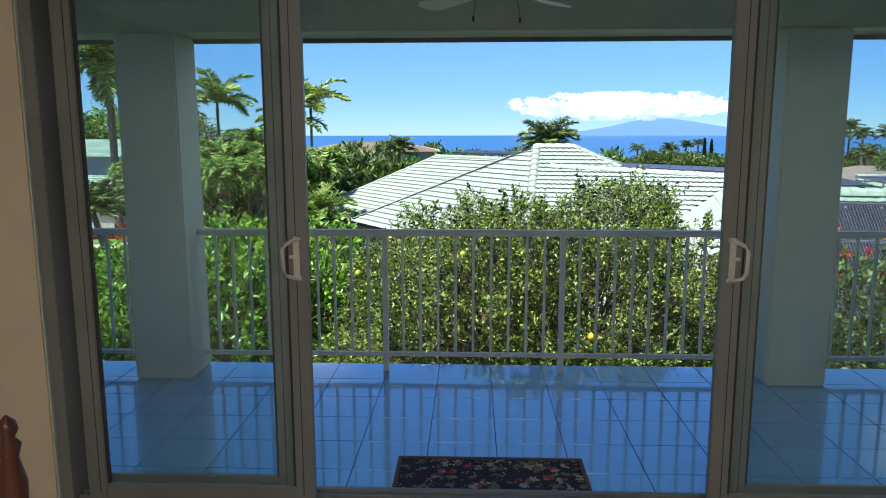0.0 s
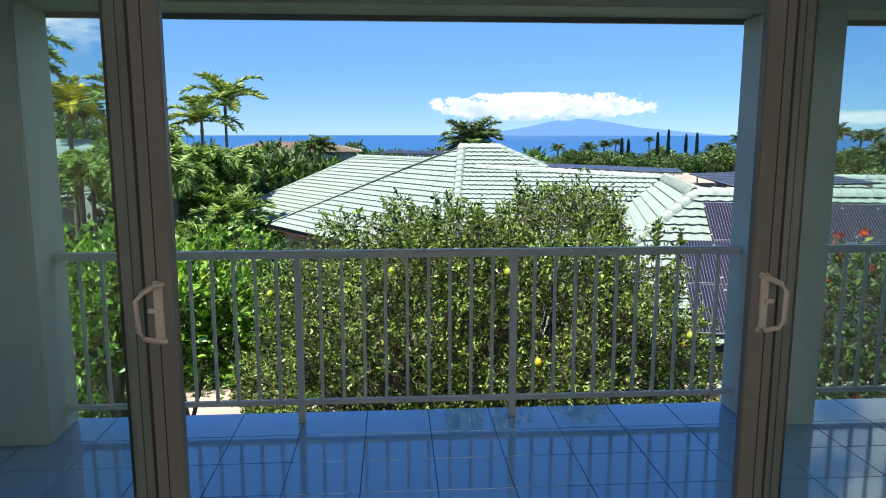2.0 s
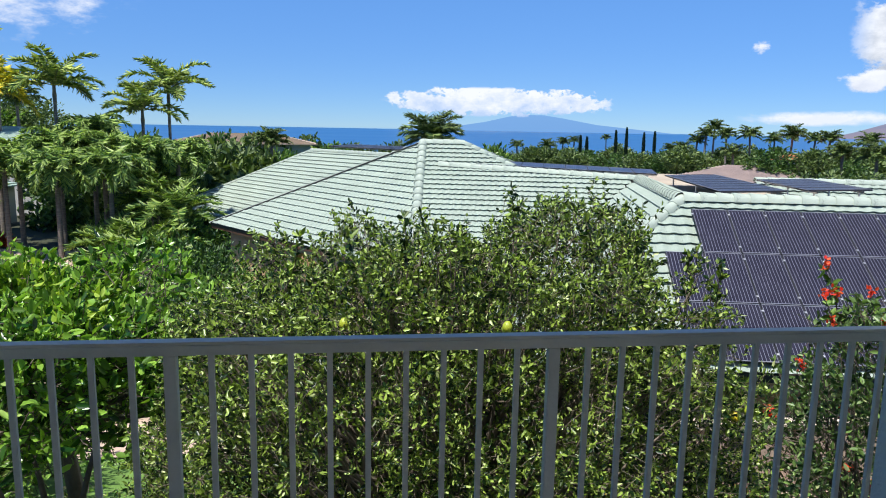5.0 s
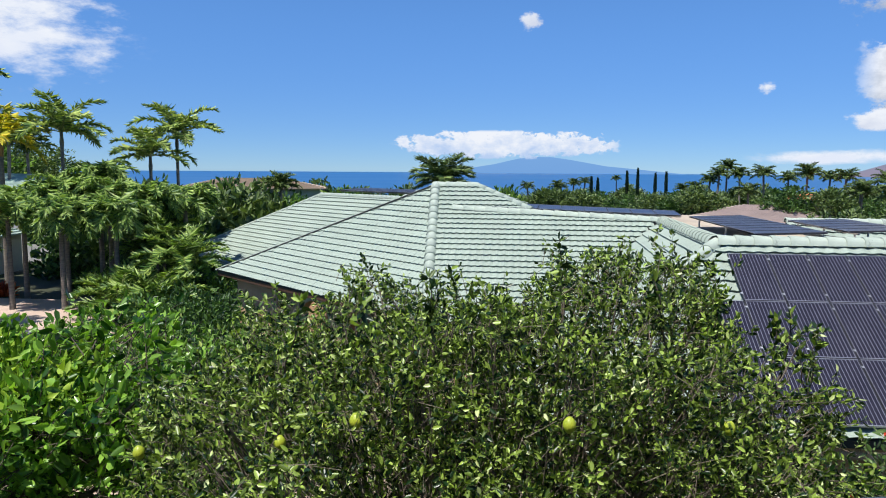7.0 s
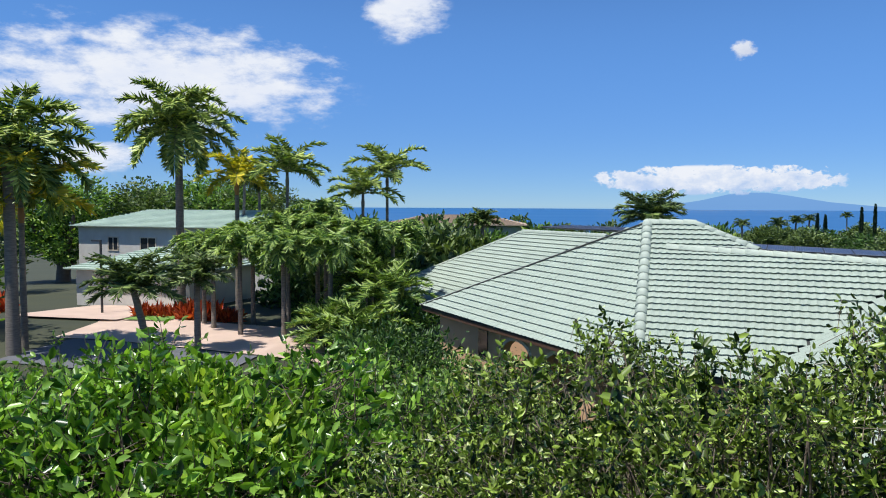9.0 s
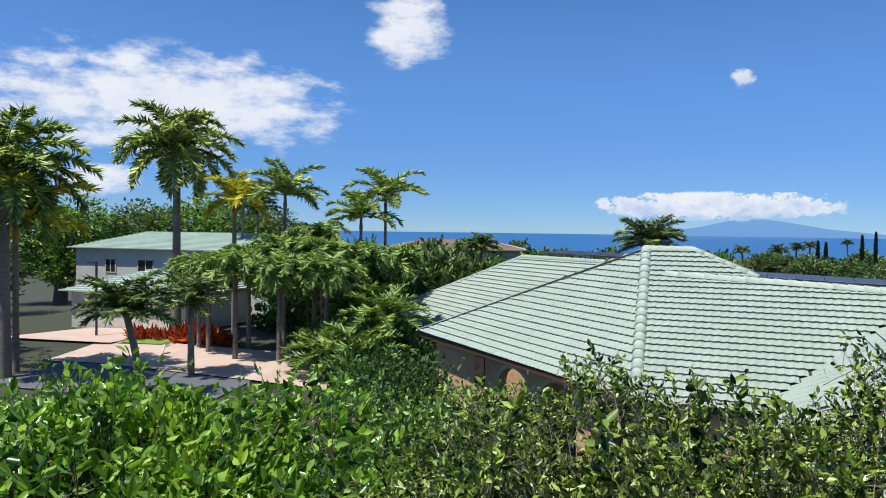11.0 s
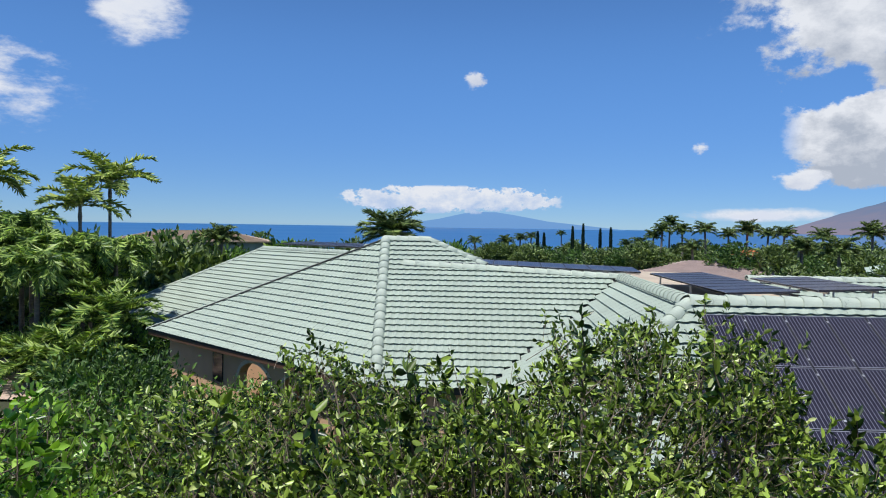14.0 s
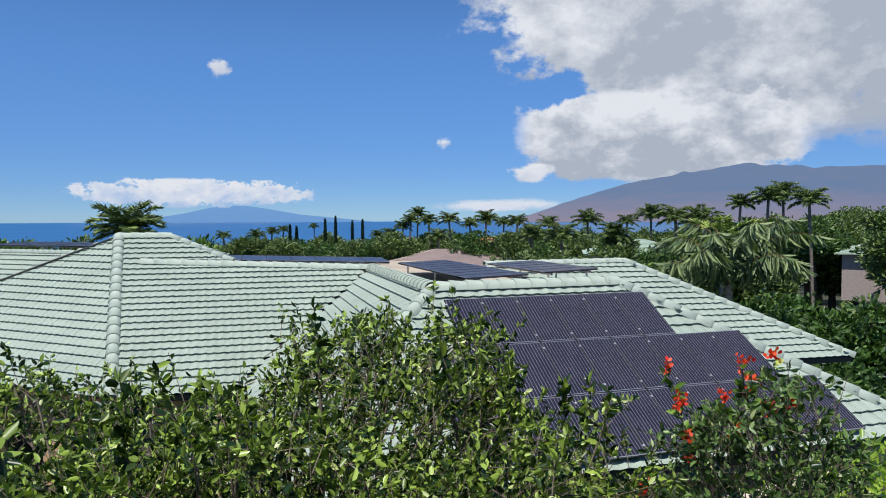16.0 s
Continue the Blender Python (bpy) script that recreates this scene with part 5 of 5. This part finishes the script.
PROTO["weeping"] = (*palm_meshes(20, 3.6, 95, 0.70, LEAF_W, 1.6, 38, 0.024, 35, 90, 1.1, RIBO), PALMBARK, 0.16, 0.0)

GZ = -4.8
palm("royal", (-20.7, 41.4, GZ), 10.7, "tall royal palm with a thick pale trunk and dark feathery crown", 10)
palm("royal", (-21.7, 30.2, GZ), 8.7, "tall royal palm leaning over the street", 80)
palm("yellow", (-17.2, 41.0, GZ), 7.9, "palm with yellowing fronds and an orange crownshaft", 30, 1.05)
palm("yellow", (-22.0, 31.2, GZ), 6.6, "short palm with yellow-orange fronds", 140, 1.45)
palm("slim", (-14.4, 41.0, GZ), 8.2, "slim garden palm with arching fronds", 60, 1.15)
palm("slim", (-10.95, 43.3, GZ), 7.1, "slim garden palm with arching fronds", 200, 1.05)
palm("slim", (-9.9, 44.6, GZ), 8.3, "slim garden palm with arching fronds over its neighbours", 300, 1.1)
palm("coco", (-14.5, 28.2, -4.8), 3.5, "small palm with drooping fronds and a leaning trunk", 40, 0.80, -0.6)
palm("coco", (-14.8, 32.0, -4.8), 3.4, "small palm with drooping fronds", 170, 0.68)
for k, (x, y, h) in enumerate([(-14.6, 35.6, 4.6), (-17.7, 38.2, 4.4), (-16.6, 37.0, 4.3), (-15.3, 38.6, 4.9), (-12.45, 35.4, 4.5), (-10.5, 36.1, 4.5), (-13.4, 38.4, 5.3), (-11.6, 38.8, 5.2), (-9.5, 38.4, 5.0), (-8.4, 39.5, 4.9), (-12.6, 40.5, 6.0)]):
    palm("fern", (x, y, GZ), h, "fishtail palm with dense hanging leaf bunches", 47 * k, 1.0, 0, "fishtail palms by the street")
for k, (x, y, h) in enumerate([(-7.7, 35.6, 2.3), (-9.0, 37.8, 2.6), (-8.2, 33.2, 0.9), (-10.0, 41.0, 3.6), (-9.9, 34.5, 0.8)]):
    palm("areca", (x, y, GZ), h, "clump of arching areca palm fronds", 61 * k, 0.85, 0, "areca palms beside the neighbour's house")
palm("coco", (5.2, 50.5, -8), 8.9, "coconut palm standing behind the tiled roof", 20, 1.05)
palm("weeping", (21.3, 22.0, -4.8), 4.2, "large palm with long drooping feathery fronds", 20)
palm("areca", (18.6, 24.6, -4.8), 3.2, "clump of arching palm fronds beside the tiled wing", 220, 0.8)
palm("slim", (26.5, 26.5, -4.8), 5.2, "slim garden palm with arching fronds", 20, 0.9)

# ---- trees farther off ----
BUSH, BUSHTRUNK = [], []
for k, m in enumerate((LEAF_O, LEAF_K, LEAF_M, LEAF_O)):
    c, d = lumpy(rng, 700, (1, 1, 0.85), 14, 0.45, -0.8)
    at_, aim = np.repeat(c, 5, 0), np.repeat(d, 5, 0)
    at_ = at_ + rng.normal(size=at_.shape) * 0.05
    BUSH.append(leaves("crown", at_, aim + rng.normal(size=aim.shape) * 0.7 + [0, 0, 0.3], rng.uniform(0.09, 0.17, len(at_)), 0.5, m, rng))
BIG = []      # fuller crowns of smaller leaves for the large trees
for m in (LEAF_O, LEAF_M):
    c, d = lumpy(rng, 2600, (1, 1, 0.85), 20, 0.45, -0.8)
    at_, aim = np.repeat(c, 5, 0), np.repeat(d, 5, 0)
    at_ = at_ + rng.normal(size=at_.shape) * 0.035
    BIG.append(leaves("crown", at_, aim + rng.normal(size=aim.shape) * 0.7 + [0, 0, 0.3], rng.uniform(0.04, 0.08, len(at_)), 0.5, m, rng))
v, f = [], []
tube(v, f, [(0, 0, -2.2), (0.03, 0, -1), (0, 0.02, 0)], [0.12, 0.09, 0.05], 6)
for a in range(5):
    tube(v, f, [(0, 0, -0.9), (math.cos(a * 1.3) * 0.5, math.sin(a * 1.3) * 0.5, 0.1)], [0.05, 0.02], 5)
BUSHTRUNK = mesh_of("trunk", v, f, BARK, True)


def far_tree(kind, x, y, top, width, height, label, group=""):
    """A garden tree whose crown's top stands at top."""
    root = plant("tree", (x, y, top - height * 0.9), label, "tree", group, float(rng.uniform(0, 360)))
    for me, nm in ((BIG[kind // 2 % 2] if width > 4.5 else BUSH[kind], "crown"), (BUSHTRUNK, "trunk")):
        o = put(nm, me, root)
        o.scale = (width, width * rng.uniform(0.85, 1.15), height)
    return root


LAB = ["rounded garden tree with mid-green foliage", "rounded tree with dark green foliage", "rounded tree with bright light-green foliage", "garden tree with olive-green foliage"]


def bearing(az, dist):
    return 0.0 + dist * math.sin(radians(az)), 5.2 + dist * math.cos(radians(az))


def rise(dist, down):
    """The height seen at that distance so many degrees below the horizon."""
    return 1.7 - dist * math.tan(radians(down))


for az, dist, down, w, h, k in [(-45, 66, -2.2, 8, 6, 0), (-37, 86, -2.4, 8, 6, 2), (-32, 86, -2.0, 7, 5, 0), (-28, 88, -2.5, 8, 6, 3), (-24, 88, -2.0, 7, 5, 0), (-47, 40, -0.5, 3.5, 5, 0), (-48, 40, -2.0, 6, 5, 3), (-20.5, 52, 1.0, 4, 5, 1),
                              (-16.5, 50, 0.7, 4, 5, 1), (-12.5, 47, 1.2, 4, 5, 0), (-17.5, 43, 1.6, 3.5, 5, 3), (-14, 44, 1.8, 3.5, 5, 1), (-10.5, 52, 0.6, 3, 4, 1), (-8.5, 62, 0.5, 3.4, 3.5, 2), (-6.4, 60, 0.4, 3.2, 3.5, 0), (-5, 56, 0.9, 3, 3.5, 2),
                              (-9.5, 46, 1.4, 4, 4, 3), (-3.4, 64, 0.7, 3.0, 3.0, 1), (-1.5, 60, 0.9, 3.2, 3.2, 2), (0.2, 62, 1.3, 2.6, 3.0, 0), (11.3, 56, 0.35, 2.0, 3.0, 2), (-1.7, 57, 0.45, 2.4, 3.0, 2), (8.6, 58, 1.4, 2.6, 3.0, 2), (3.4, 60, 1.4, 2.5, 3, 3),
                              (-21, 44, 3.6, 2.4, 2.8, 1), (-18, 46, 3.0, 2.4, 3.0, 1), (-15, 44, 3.6, 2.2, 2.8, 1), (-12.5, 44, 3.4, 2.2, 2.8, 1), (-19.5, 42, 5.0, 1.7, 2.2, 1), (-17.2, 42, 5.2, 1.9, 2.4, 1), (-14.5, 42, 5.2, 1.9, 2.4, 1), (-12, 42, 5.0, 1.9, 2.4, 1), (-10, 41, 5.0, 1.7, 2.2, 1), (-18.3, 40, 6.2, 1.2, 1.2, 3), (-14, 40, 6.2, 1.2, 1.2, 0), (-20, 38, 6.6, 1.4, 1.4, 2), (-16, 36, 6.8, 1.4, 1.4, 0), (-12.5, 35, 6.6, 1.4, 1.4, 2)]:
    x, y = bearing(az, dist)
    far_tree(k, x, y, rise(dist, down), w, h, LAB[k], "garden trees")
for az, dist, down, w, h, k in [(48, 27, 5.6, 2.0, 1.8, 1), (51, 29, 5.4, 1.9, 1.8, 1), (54, 31, 5.3, 2.0, 1.8, 1), (57, 33, 5.6, 2.2, 2.0, 1), (60, 31, 5.6, 2.4, 2.0, 1), (63, 32, 5.2, 2.4, 2.2, 3), (50, 24, 9.0, 1.8, 1.6, 1), (54, 25, 9.2, 1.8, 1.6, 0), (58, 26, 9.0, 2.0, 1.8, 1), (44, 34, 4.4, 1.9, 1.8, 3), (66, 30, 6.0, 3, 2.5, 1), (50.5, 40, 1.9, 1.9, 2.2, 3), (52.5, 44, 1.6, 1.9, 2.4, 1), (48.5, 42, 1.7, 1.8, 2.2, 1), (54.5, 42, 3.4, 1.8, 1.8, 0)]:
    x, y = bearing(az, dist)
    far_tree(k, x, y, rise(dist, down), w, h, LAB[k], "garden trees by the wing")
# belt of trees and palms towards the shore
r2 = random.Random(11)
for i in range(118):
    az = 12.5 + (72 - 12.5) * (i + r2.random()) / 118
    dist = r2.uniform(60, 150)
    down = r2.uniform(1.1, 2.2) - (0.3 if az > 30 else 0) - (1.6 * min(1, max(0, (az - 46) / 14)))
    x, y = bearing(az, dist)
    w = dist * r2.uniform(0.022, 0.042)
    k = r2.choice((0, 1, 1, 3, 3, 3))
    far_tree(k, x, y, rise(dist, down), w, w * r2.uniform(0.7, 1.0), LAB[k], "shore-side trees")
for i in range(34):
    az = 36 + 36 * (i + r2.random()) / 34
    dist = r2.uniform(40, 60) if not 50 < az < 62 else r2.uniform(64, 80)
    down = r2.uniform(2.2, 3.6) - 1.9 * min(1, max(0, (az - 44) / 14))
    x, y = bearing(az, dist)
    w = dist * r2.uniform(0.035, 0.06)
    k = r2.choice((0, 1, 1, 3, 3))
    far_tree(k, x, y, rise(dist, down), w, w * 0.85, LAB[k], "garden trees by the wing")
for az, dist, down, sc in [(26.6, 92, 0.3, 0.6), (27.3, 90, -0.2, 0.62), (28.0, 92, -0.75, 0.65), (29.2, 88, -0.2, 0.6), (31.0, 90, -0.3, 0.7), (32.4, 96, 0.1, 0.6), (33.4, 84, -0.4, 0.75), (34.6, 92, 0.0, 0.6), (35.6, 80, -0.1, 0.6), (38.8, 84, 0.0, 0.65), (41.5, 78, -0.4, 0.75),
                           (44.0, 82, -0.1, 0.6), (46.2, 74, -0.8, 0.7), (52.0, 66, -1.5, 0.6), (54.0, 64, -2.0, 0.7), (55.5, 66, -2.3, 0.7), (57.5, 60, -1.8, 0.7), (16.6, 105, 0.7, 0.5), (15.6, 100, 0.9, 0.6), (17.4, 110, 0.6, 0.5), (20.1, 150, 0.4, 0.5), (13.6, 95, 1.0, 0.5), (24.8, 100, 1.0, 0.5), (36.8, 75, 0.7, 0.6),
                           (-25.2, 60, -2.8, 0.9), (-23.5, 62, -2.4, 0.9), (-6.2, 48, 0.6, 0.6), (40.0, 55, 0.7, 0.7), (50, 52, -0.5, 0.7), (48.5, 60, -0.6, 0.7), (37, 62, 0.8, 0.6), (43, 60, 0.6, 0.7), (30.2, 70, 1.0, 0.6), (25.6, 85, 0.9, 0.6)]:
    x, y = bearing(az, dist)
    palm("coco", (x, y, -14), rise(dist, down) + 14 - 1.2 * sc, "coconut palm with a thin trunk standing over the gardens", az * 40, sc, 0.6, "coconut palms towards the shore")


def cypress(az, dist, top_down, base_down):
    x, y = bearing(az, dist)
    zt, zb = rise(dist, top_down), rise(dist, base_down)
    root = plant("cypress_tree", (x, y, zb), "narrow dark cypress like a pointed column", "cypress tree", "row of cypresses")
    n = 1500
    t = rng.random(n)
    a = rng.uniform(0, 2 * math.pi, n)
    r = 0.16 * np.sin(np.pi * np.clip(t * 0.9 + 0.08, 0, 1)) ** 0.6 * rng.uniform(0.7, 1.1, n)
    at_ = np.stack([r * np.cos(a), r * np.sin(a), t * (zt - zb)], 1)
    aim = np.stack([np.cos(a) * 0.4, np.sin(a) * 0.4, np.ones(n)], 1)
    put("crown", leaves("crown", at_, aim, rng.uniform(0.15, 0.28, n), 0.3, CYP, rng), root)
    limbs(root, [([(0, 0, -6), (0, 0, (zt - zb) * 0.8)], [0.14, 0.04])])


for az, td in ((18.2, 0.5), (18.7, 0.6), (20.9, 0.05), (21.7, -0.15), (23.0, 0.2), (23.8, 0.1)):
    cypress(az, 105, td, 2.2)

# ---- houses farther off ----


def hip_house(name, x, y, turn, lx, ly, eave, ground, pitch, roof_mat, wall_mat, label, windows=(), over=0.5):
    """A house with a hip roof, its base centre at x, y. windows: (side, along, sill, width, height)."""
    root = empty(name, (x, y, ground), label, "house", "", turn)
    h = eave - ground
    bm = bmesh.new()
    box(bm, (-lx, -ly, 0), (lx, ly, h))
    part("wall", bm, wall_mat, root)
    ox, oy = lx + over, ly + over
    top, rl = h + oy * pitch, max(ox - oy, 0.1)
    cs = [Vector(p) for p in ((-ox, -oy, h), (ox, -oy, h), (ox, oy, h), (-ox, oy, h), (-rl, 0, top), (rl, 0, top))]
    M = root.matrix_world.copy()
    bm = bmesh.new()
    vs = [bm.verts.new(c) for c in cs]
    for q in ((0, 1, 5, 4), (1, 2, 5), (2, 3, 4, 5), (3, 0, 4), (0, 3, 2, 1)):
        bm.faces.new([vs[i] for i in q])
    part("roof", bm, roof_mat, root)
    courses = []
    v, f = [], []
    for q in ((0, 1, 5, 4), (1, 2, 5), (3, 0, 4)):
        a, b = cs[q[0]], cs[q[1]]
        c, d = cs[q[2]], cs[q[3]] if len(q) == 4 else cs[q[2]]
        n = max(4, int((d - a).length / 0.42))
        for i in range(n):
            t0, t1 = i / n, (i + 1) / n
            p = [a.lerp(d, t0), b.lerp(c, t0), b.lerp(c, t1), a.lerp(d, t1)]
            k = len(v)
            lift = Vector((0, 0, 0.09))
            v += [p[0] + lift, p[1] + lift, p[2] + lift * 0.2, p[3] + lift * 0.2, p[0], p[1]]
            f += [(k, k + 1, k + 2, k + 3), (k + 4, k + 5, k + 1, k)]
    put("tiling", mesh_of("tiling", v, f, roof_mat), root, kind="stuff")
    for side, along, sill, w, hh in windows:
        bm = bmesh.new()
        if side == "front":
            box(bm, (along - w / 2, -ly - 0.03, sill), (along + w / 2, -ly + 0.02, sill + hh))
        else:
            box(bm, (lx - 0.02, along - w / 2, sill), (lx + 0.03, along + w / 2, sill + hh))
        win = part("window", bm, GLASSD, root)
        bm = bmesh.new()
        if side == "front":
            for lo, hi in (((along - w / 2 - 0.08, -ly - 0.06, sill - 0.08), (along + w / 2 + 0.08, -ly - 0.005, sill)), ((along - w / 2 - 0.08, -ly - 0.06, sill + hh), (along + w / 2 + 0.08, -ly - 0.005, sill + hh + 0.08)),
                           ((along - w / 2 - 0.08, -ly - 0.06, sill), (along - w / 2, -ly - 0.005, sill + hh)), ((along + w / 2, -ly - 0.06, sill), (along + w / 2 + 0.08, -ly - 0.005, sill + hh)), ((along - 0.03, -ly - 0.06, sill), (along + 0.03, -ly - 0.02, sill + hh))):
                box(bm, lo, hi)
            part("window_frame", bm, TRIM, win)
    return root


GREENROOF = mat("green tiled roof far off", (0.40, 0.50, 0.41), (0.32, 0.41, 0.34), 0.8, 1.0, 0.3, 8)
TANROOF = mat("tan tiled roof far off", (0.42, 0.33, 0.24), (0.34, 0.26, 0.19), 0.85, 1.0, 0.3, 8)
PINKROOF = mat("pinkish tiled roof far off", (0.42, 0.33, 0.29), (0.34, 0.27, 0.24), 0.85, 0.8, 0.3, 8)
ORANGE = mat("orange roof far off", (0.60, 0.20, 0.08), (0.5, 0.16, 0.07), 0.85, 1.0, 0.3, 8)
GREYWALL = mat("grey-pink wall", (0.44, 0.37, 0.34), None, 0.85)
hip_house("two_storey_house", -30.0, 62.0, -8, 9.2, 4.0, -0.15, -5.6, 0.30, GREENROOF, BEIGE, "pale two-storey house with a green tiled hip roof beyond the street",
          [("front", -5.7, 3.55, 0.9, 1.0), ("front", -2.3, 3.55, 1.4, 1.0), ("front", 3.5, 3.4, 1.6, 1.2)])
hip_house("garage", -24.6, 46.8, -8, 4.0, 3.2, -2.2, -4.4, 0.32, GREENROOF, BEIGE, "pale garage with a green tiled hip roof before a taller house", [("front", -2.0, 1.9, 0.9, 0.3)])
hip_house("tan_roofed_house", -9.0, 66, 5, 5.5, 3.2, 0.10, -6, 0.22, TANROOF, BEIGE, "house with a tan roof half hidden by palms")
hip_house("pink_roofed_house", 33.0, 60.0, -30, 6.5, 5.0, -2.2, -8, 0.22, PINKROOF, BEIGE, "wide house with a pinkish-tan roof behind the solar panels")
hip_house("orange_roofed_house", 45.0, 72.0, -30, 2.2, 1.8, -1.0, -8, 0.3, ORANGE, BEIGE, "small house with an orange roof among the trees")
hip_house("grey_walled_house", 61.0, 34.5, -62, 6.0, 5.0, -1.1, -4.6, 0.28, GREENROOF, GREYWALL, "two-storey house with grey-pink walls and a light green roof", [("front", -3.5, 1.9, 0.9, 1.0), ("front", -0.8, 1.9, 0.9, 1.0)])
hip_house("tan_roofed_house", 45.0, 50.0, -40, 4.0, 3.5, -1.3, -7, 0.3, GREENROOF, BEIGE, "house with a light green roof among the trees")

# street and front garden beyond the hedge
patch("road", [(-60, 34.0), (-20, 28.6), (-12, 27.5), (-12, 31.5), (-20, 33.4), (-60, 39.5)], 0.05, ASPH, "grey asphalt street", "road")
patch("pavement", [(-60, 39.5), (-20, 33.4), (-12, 31.5), (-9, 32.5), (-12, 37.5), (-21, 39.3), (-60, 44.5)], 0.09, PINK, "pinkish concrete pavement and kerb beside the street", "pavement")
patch("driveway", [(-29.0, 38.5), (-22.5, 38.2), (-22.0, 43.3), (-27.5, 43.8)], 0.12, PINK, "pale concrete driveway before the garage", "driveway")
patch("lawn", [(-22.3, 38.4), (-19.8, 38.3), (-19.8, 41.8), (-21.9, 42.2)], 0.13, GRASS, "small strip of lawn by the driveway", "lawn")
for k, (x, y, s) in enumerate([(-22.0, 39.9, 1.2), (-20.9, 40.0, 1.0), (-19.3, 39.7, 1.5), (-18.3, 39.6, 1.5), (-17.0, 39.5, 1.0), (-31.8, 41.2, 1.4), (-33.0, 42.4, 1.5)]):
    n = 160
    root = plant("red_leaf_plant", (x, y, ground_z(x, y)), "tuft of long red and orange strap leaves beside the street", "garden plant", "red plants beside the street")
    aim = rng.normal(size=(n, 3)) * 0.6 + np.array([0, 0, 1.0])
    put("leaves", leaves("leaves", rng.normal(size=(n, 3)) * [0.3, 0.25, 0.02], aim, rng.uniform(0.4, 0.85, n) * s, 0.09, LEAF_R, rng), root)
bm = bmesh.new()
box(bm, (-0.05, -0.05, 0), (0.05, 0.05, 4.6), 0.01)
box(bm, (-0.55, -0.03, 4.5), (0.05, 0.03, 4.58))
pole = part("street_pole", bm, PFRAME, None)
pole.location = (-24.9, 40.6, -4.85)
tagged(pole, "thin dark street pole beside the driveway", "pole")

# racks on the flat roof
rack((4.05, 26.80, 0.53), (4.9, -1.45, -0.16), 8, 2, 1.6, "dark solar panel lying low on the flat tan roof")
rack((-1.3, 41.6, 0.62), (3.6, -5.0, 0.02), 9, 3, 1.6, "dark solar panel lying low behind the ridge of the lower roof")
rack((9.7, 18.1, 0.43), (0.21, 0.978), 8, -2, 1.5, "dark solar panel tilted on a rack over the flat roof")
rack((12.2, 18.6, 0.43), (0.21, 0.978), 5, -2, 1.5, "dark solar panel tilted on a rack over the flat roof")

# ---- small pieces: tiles, roof tiles, ridge tiles ----
bm = bmesh.new()
box(bm, (0.002, 0.002, -0.014), (0.379, 0.350, 0.0), 0.0025)
TILE = bpy.data.meshes.new("tile")
bm.to_mesh(TILE)
bm.free()
TILE.materials.append(BLUE)
tiles_root = empty("tiled_floor", (0, 4.2, 0), "glossy blue square floor tiles with dark joints", "floor")
tiles_root["kind"] = "structure"
for i in range(-16, 17):
    for j in range(6):
        x = 0.07 + 0.381 * i
        if not -6.7 < x < 6.3:
            continue
        o = put("tile", TILE, tiles_root)
        o.location = (x, SLAB_Y - 0.352 * (j + 1) - 4.2, 0)
        o.rotation_euler = (r2.uniform(-0.0012, 0.0012), r2.uniform(-0.0012, 0.0012), 0)

single_mesh = {}
for parent, deck, cells, o, ex, uy, nrm, rot, (tv, tf) in PENDING:
    size = (round(tv[6][0], 3), round(tv[7][1], 3))
    if size not in single_mesh:
        single_mesh[size] = mesh_of("roof_tile", tv, tf, ROOFT)
    for xx, yy in cells:
        t = put("roof_tile", single_mesh[size], deck)
        jit = 0.002 * math.sin(xx * 12.9 + yy * 78.2)
        t.matrix_basis = Matrix.Translation(o + ex * xx + uy * yy + nrm * jit) @ rot.to_4x4()

ridge_meshes = {}
count = 0
for parent, a, b, r, step, lift in CAPS:
    L = (b - a).length
    n = max(1, round(L / step))
    d = (b - a).normalized()
    side = d.cross(Vector((0, 0, 1))).normalized()
    up = side.cross(d)
    key = (r, round(L / n, 3))
    if key not in ridge_meshes:
        v, f = [], []
        s = L / n
        for y, rr in ((0, 1.12), (s * 1.08, 0.92)):
            for thick in (0, 0.022):
                for k in range(7):
                    an = math.pi * k / 6
                    v.append(((r * rr - thick) * math.cos(an), y, (r * rr - thick) * math.sin(an)))
        for k in range(6):
            f += [(k, k + 1, 15 + k, 14 + k), (k + 1, k, 7 + k, 8 + k)]
        ridge_meshes[key] = mesh_of("ridge_tile", v, f, CAPT, True)
    for i in range(n):
        q = a + d * L * i / n + up * (lift - 0.06)
        t = put("ridge_tile", ridge_meshes[key], parent)
        t.matrix_basis = Matrix.Translation(q) @ Matrix((side, d, up)).transposed().to_4x4()

# parts built in world places: keep them there under the house
bpy.context.view_layer.update()
for o in house.children:
    o.matrix_parent_inverse = house.matrix_world.inverted()
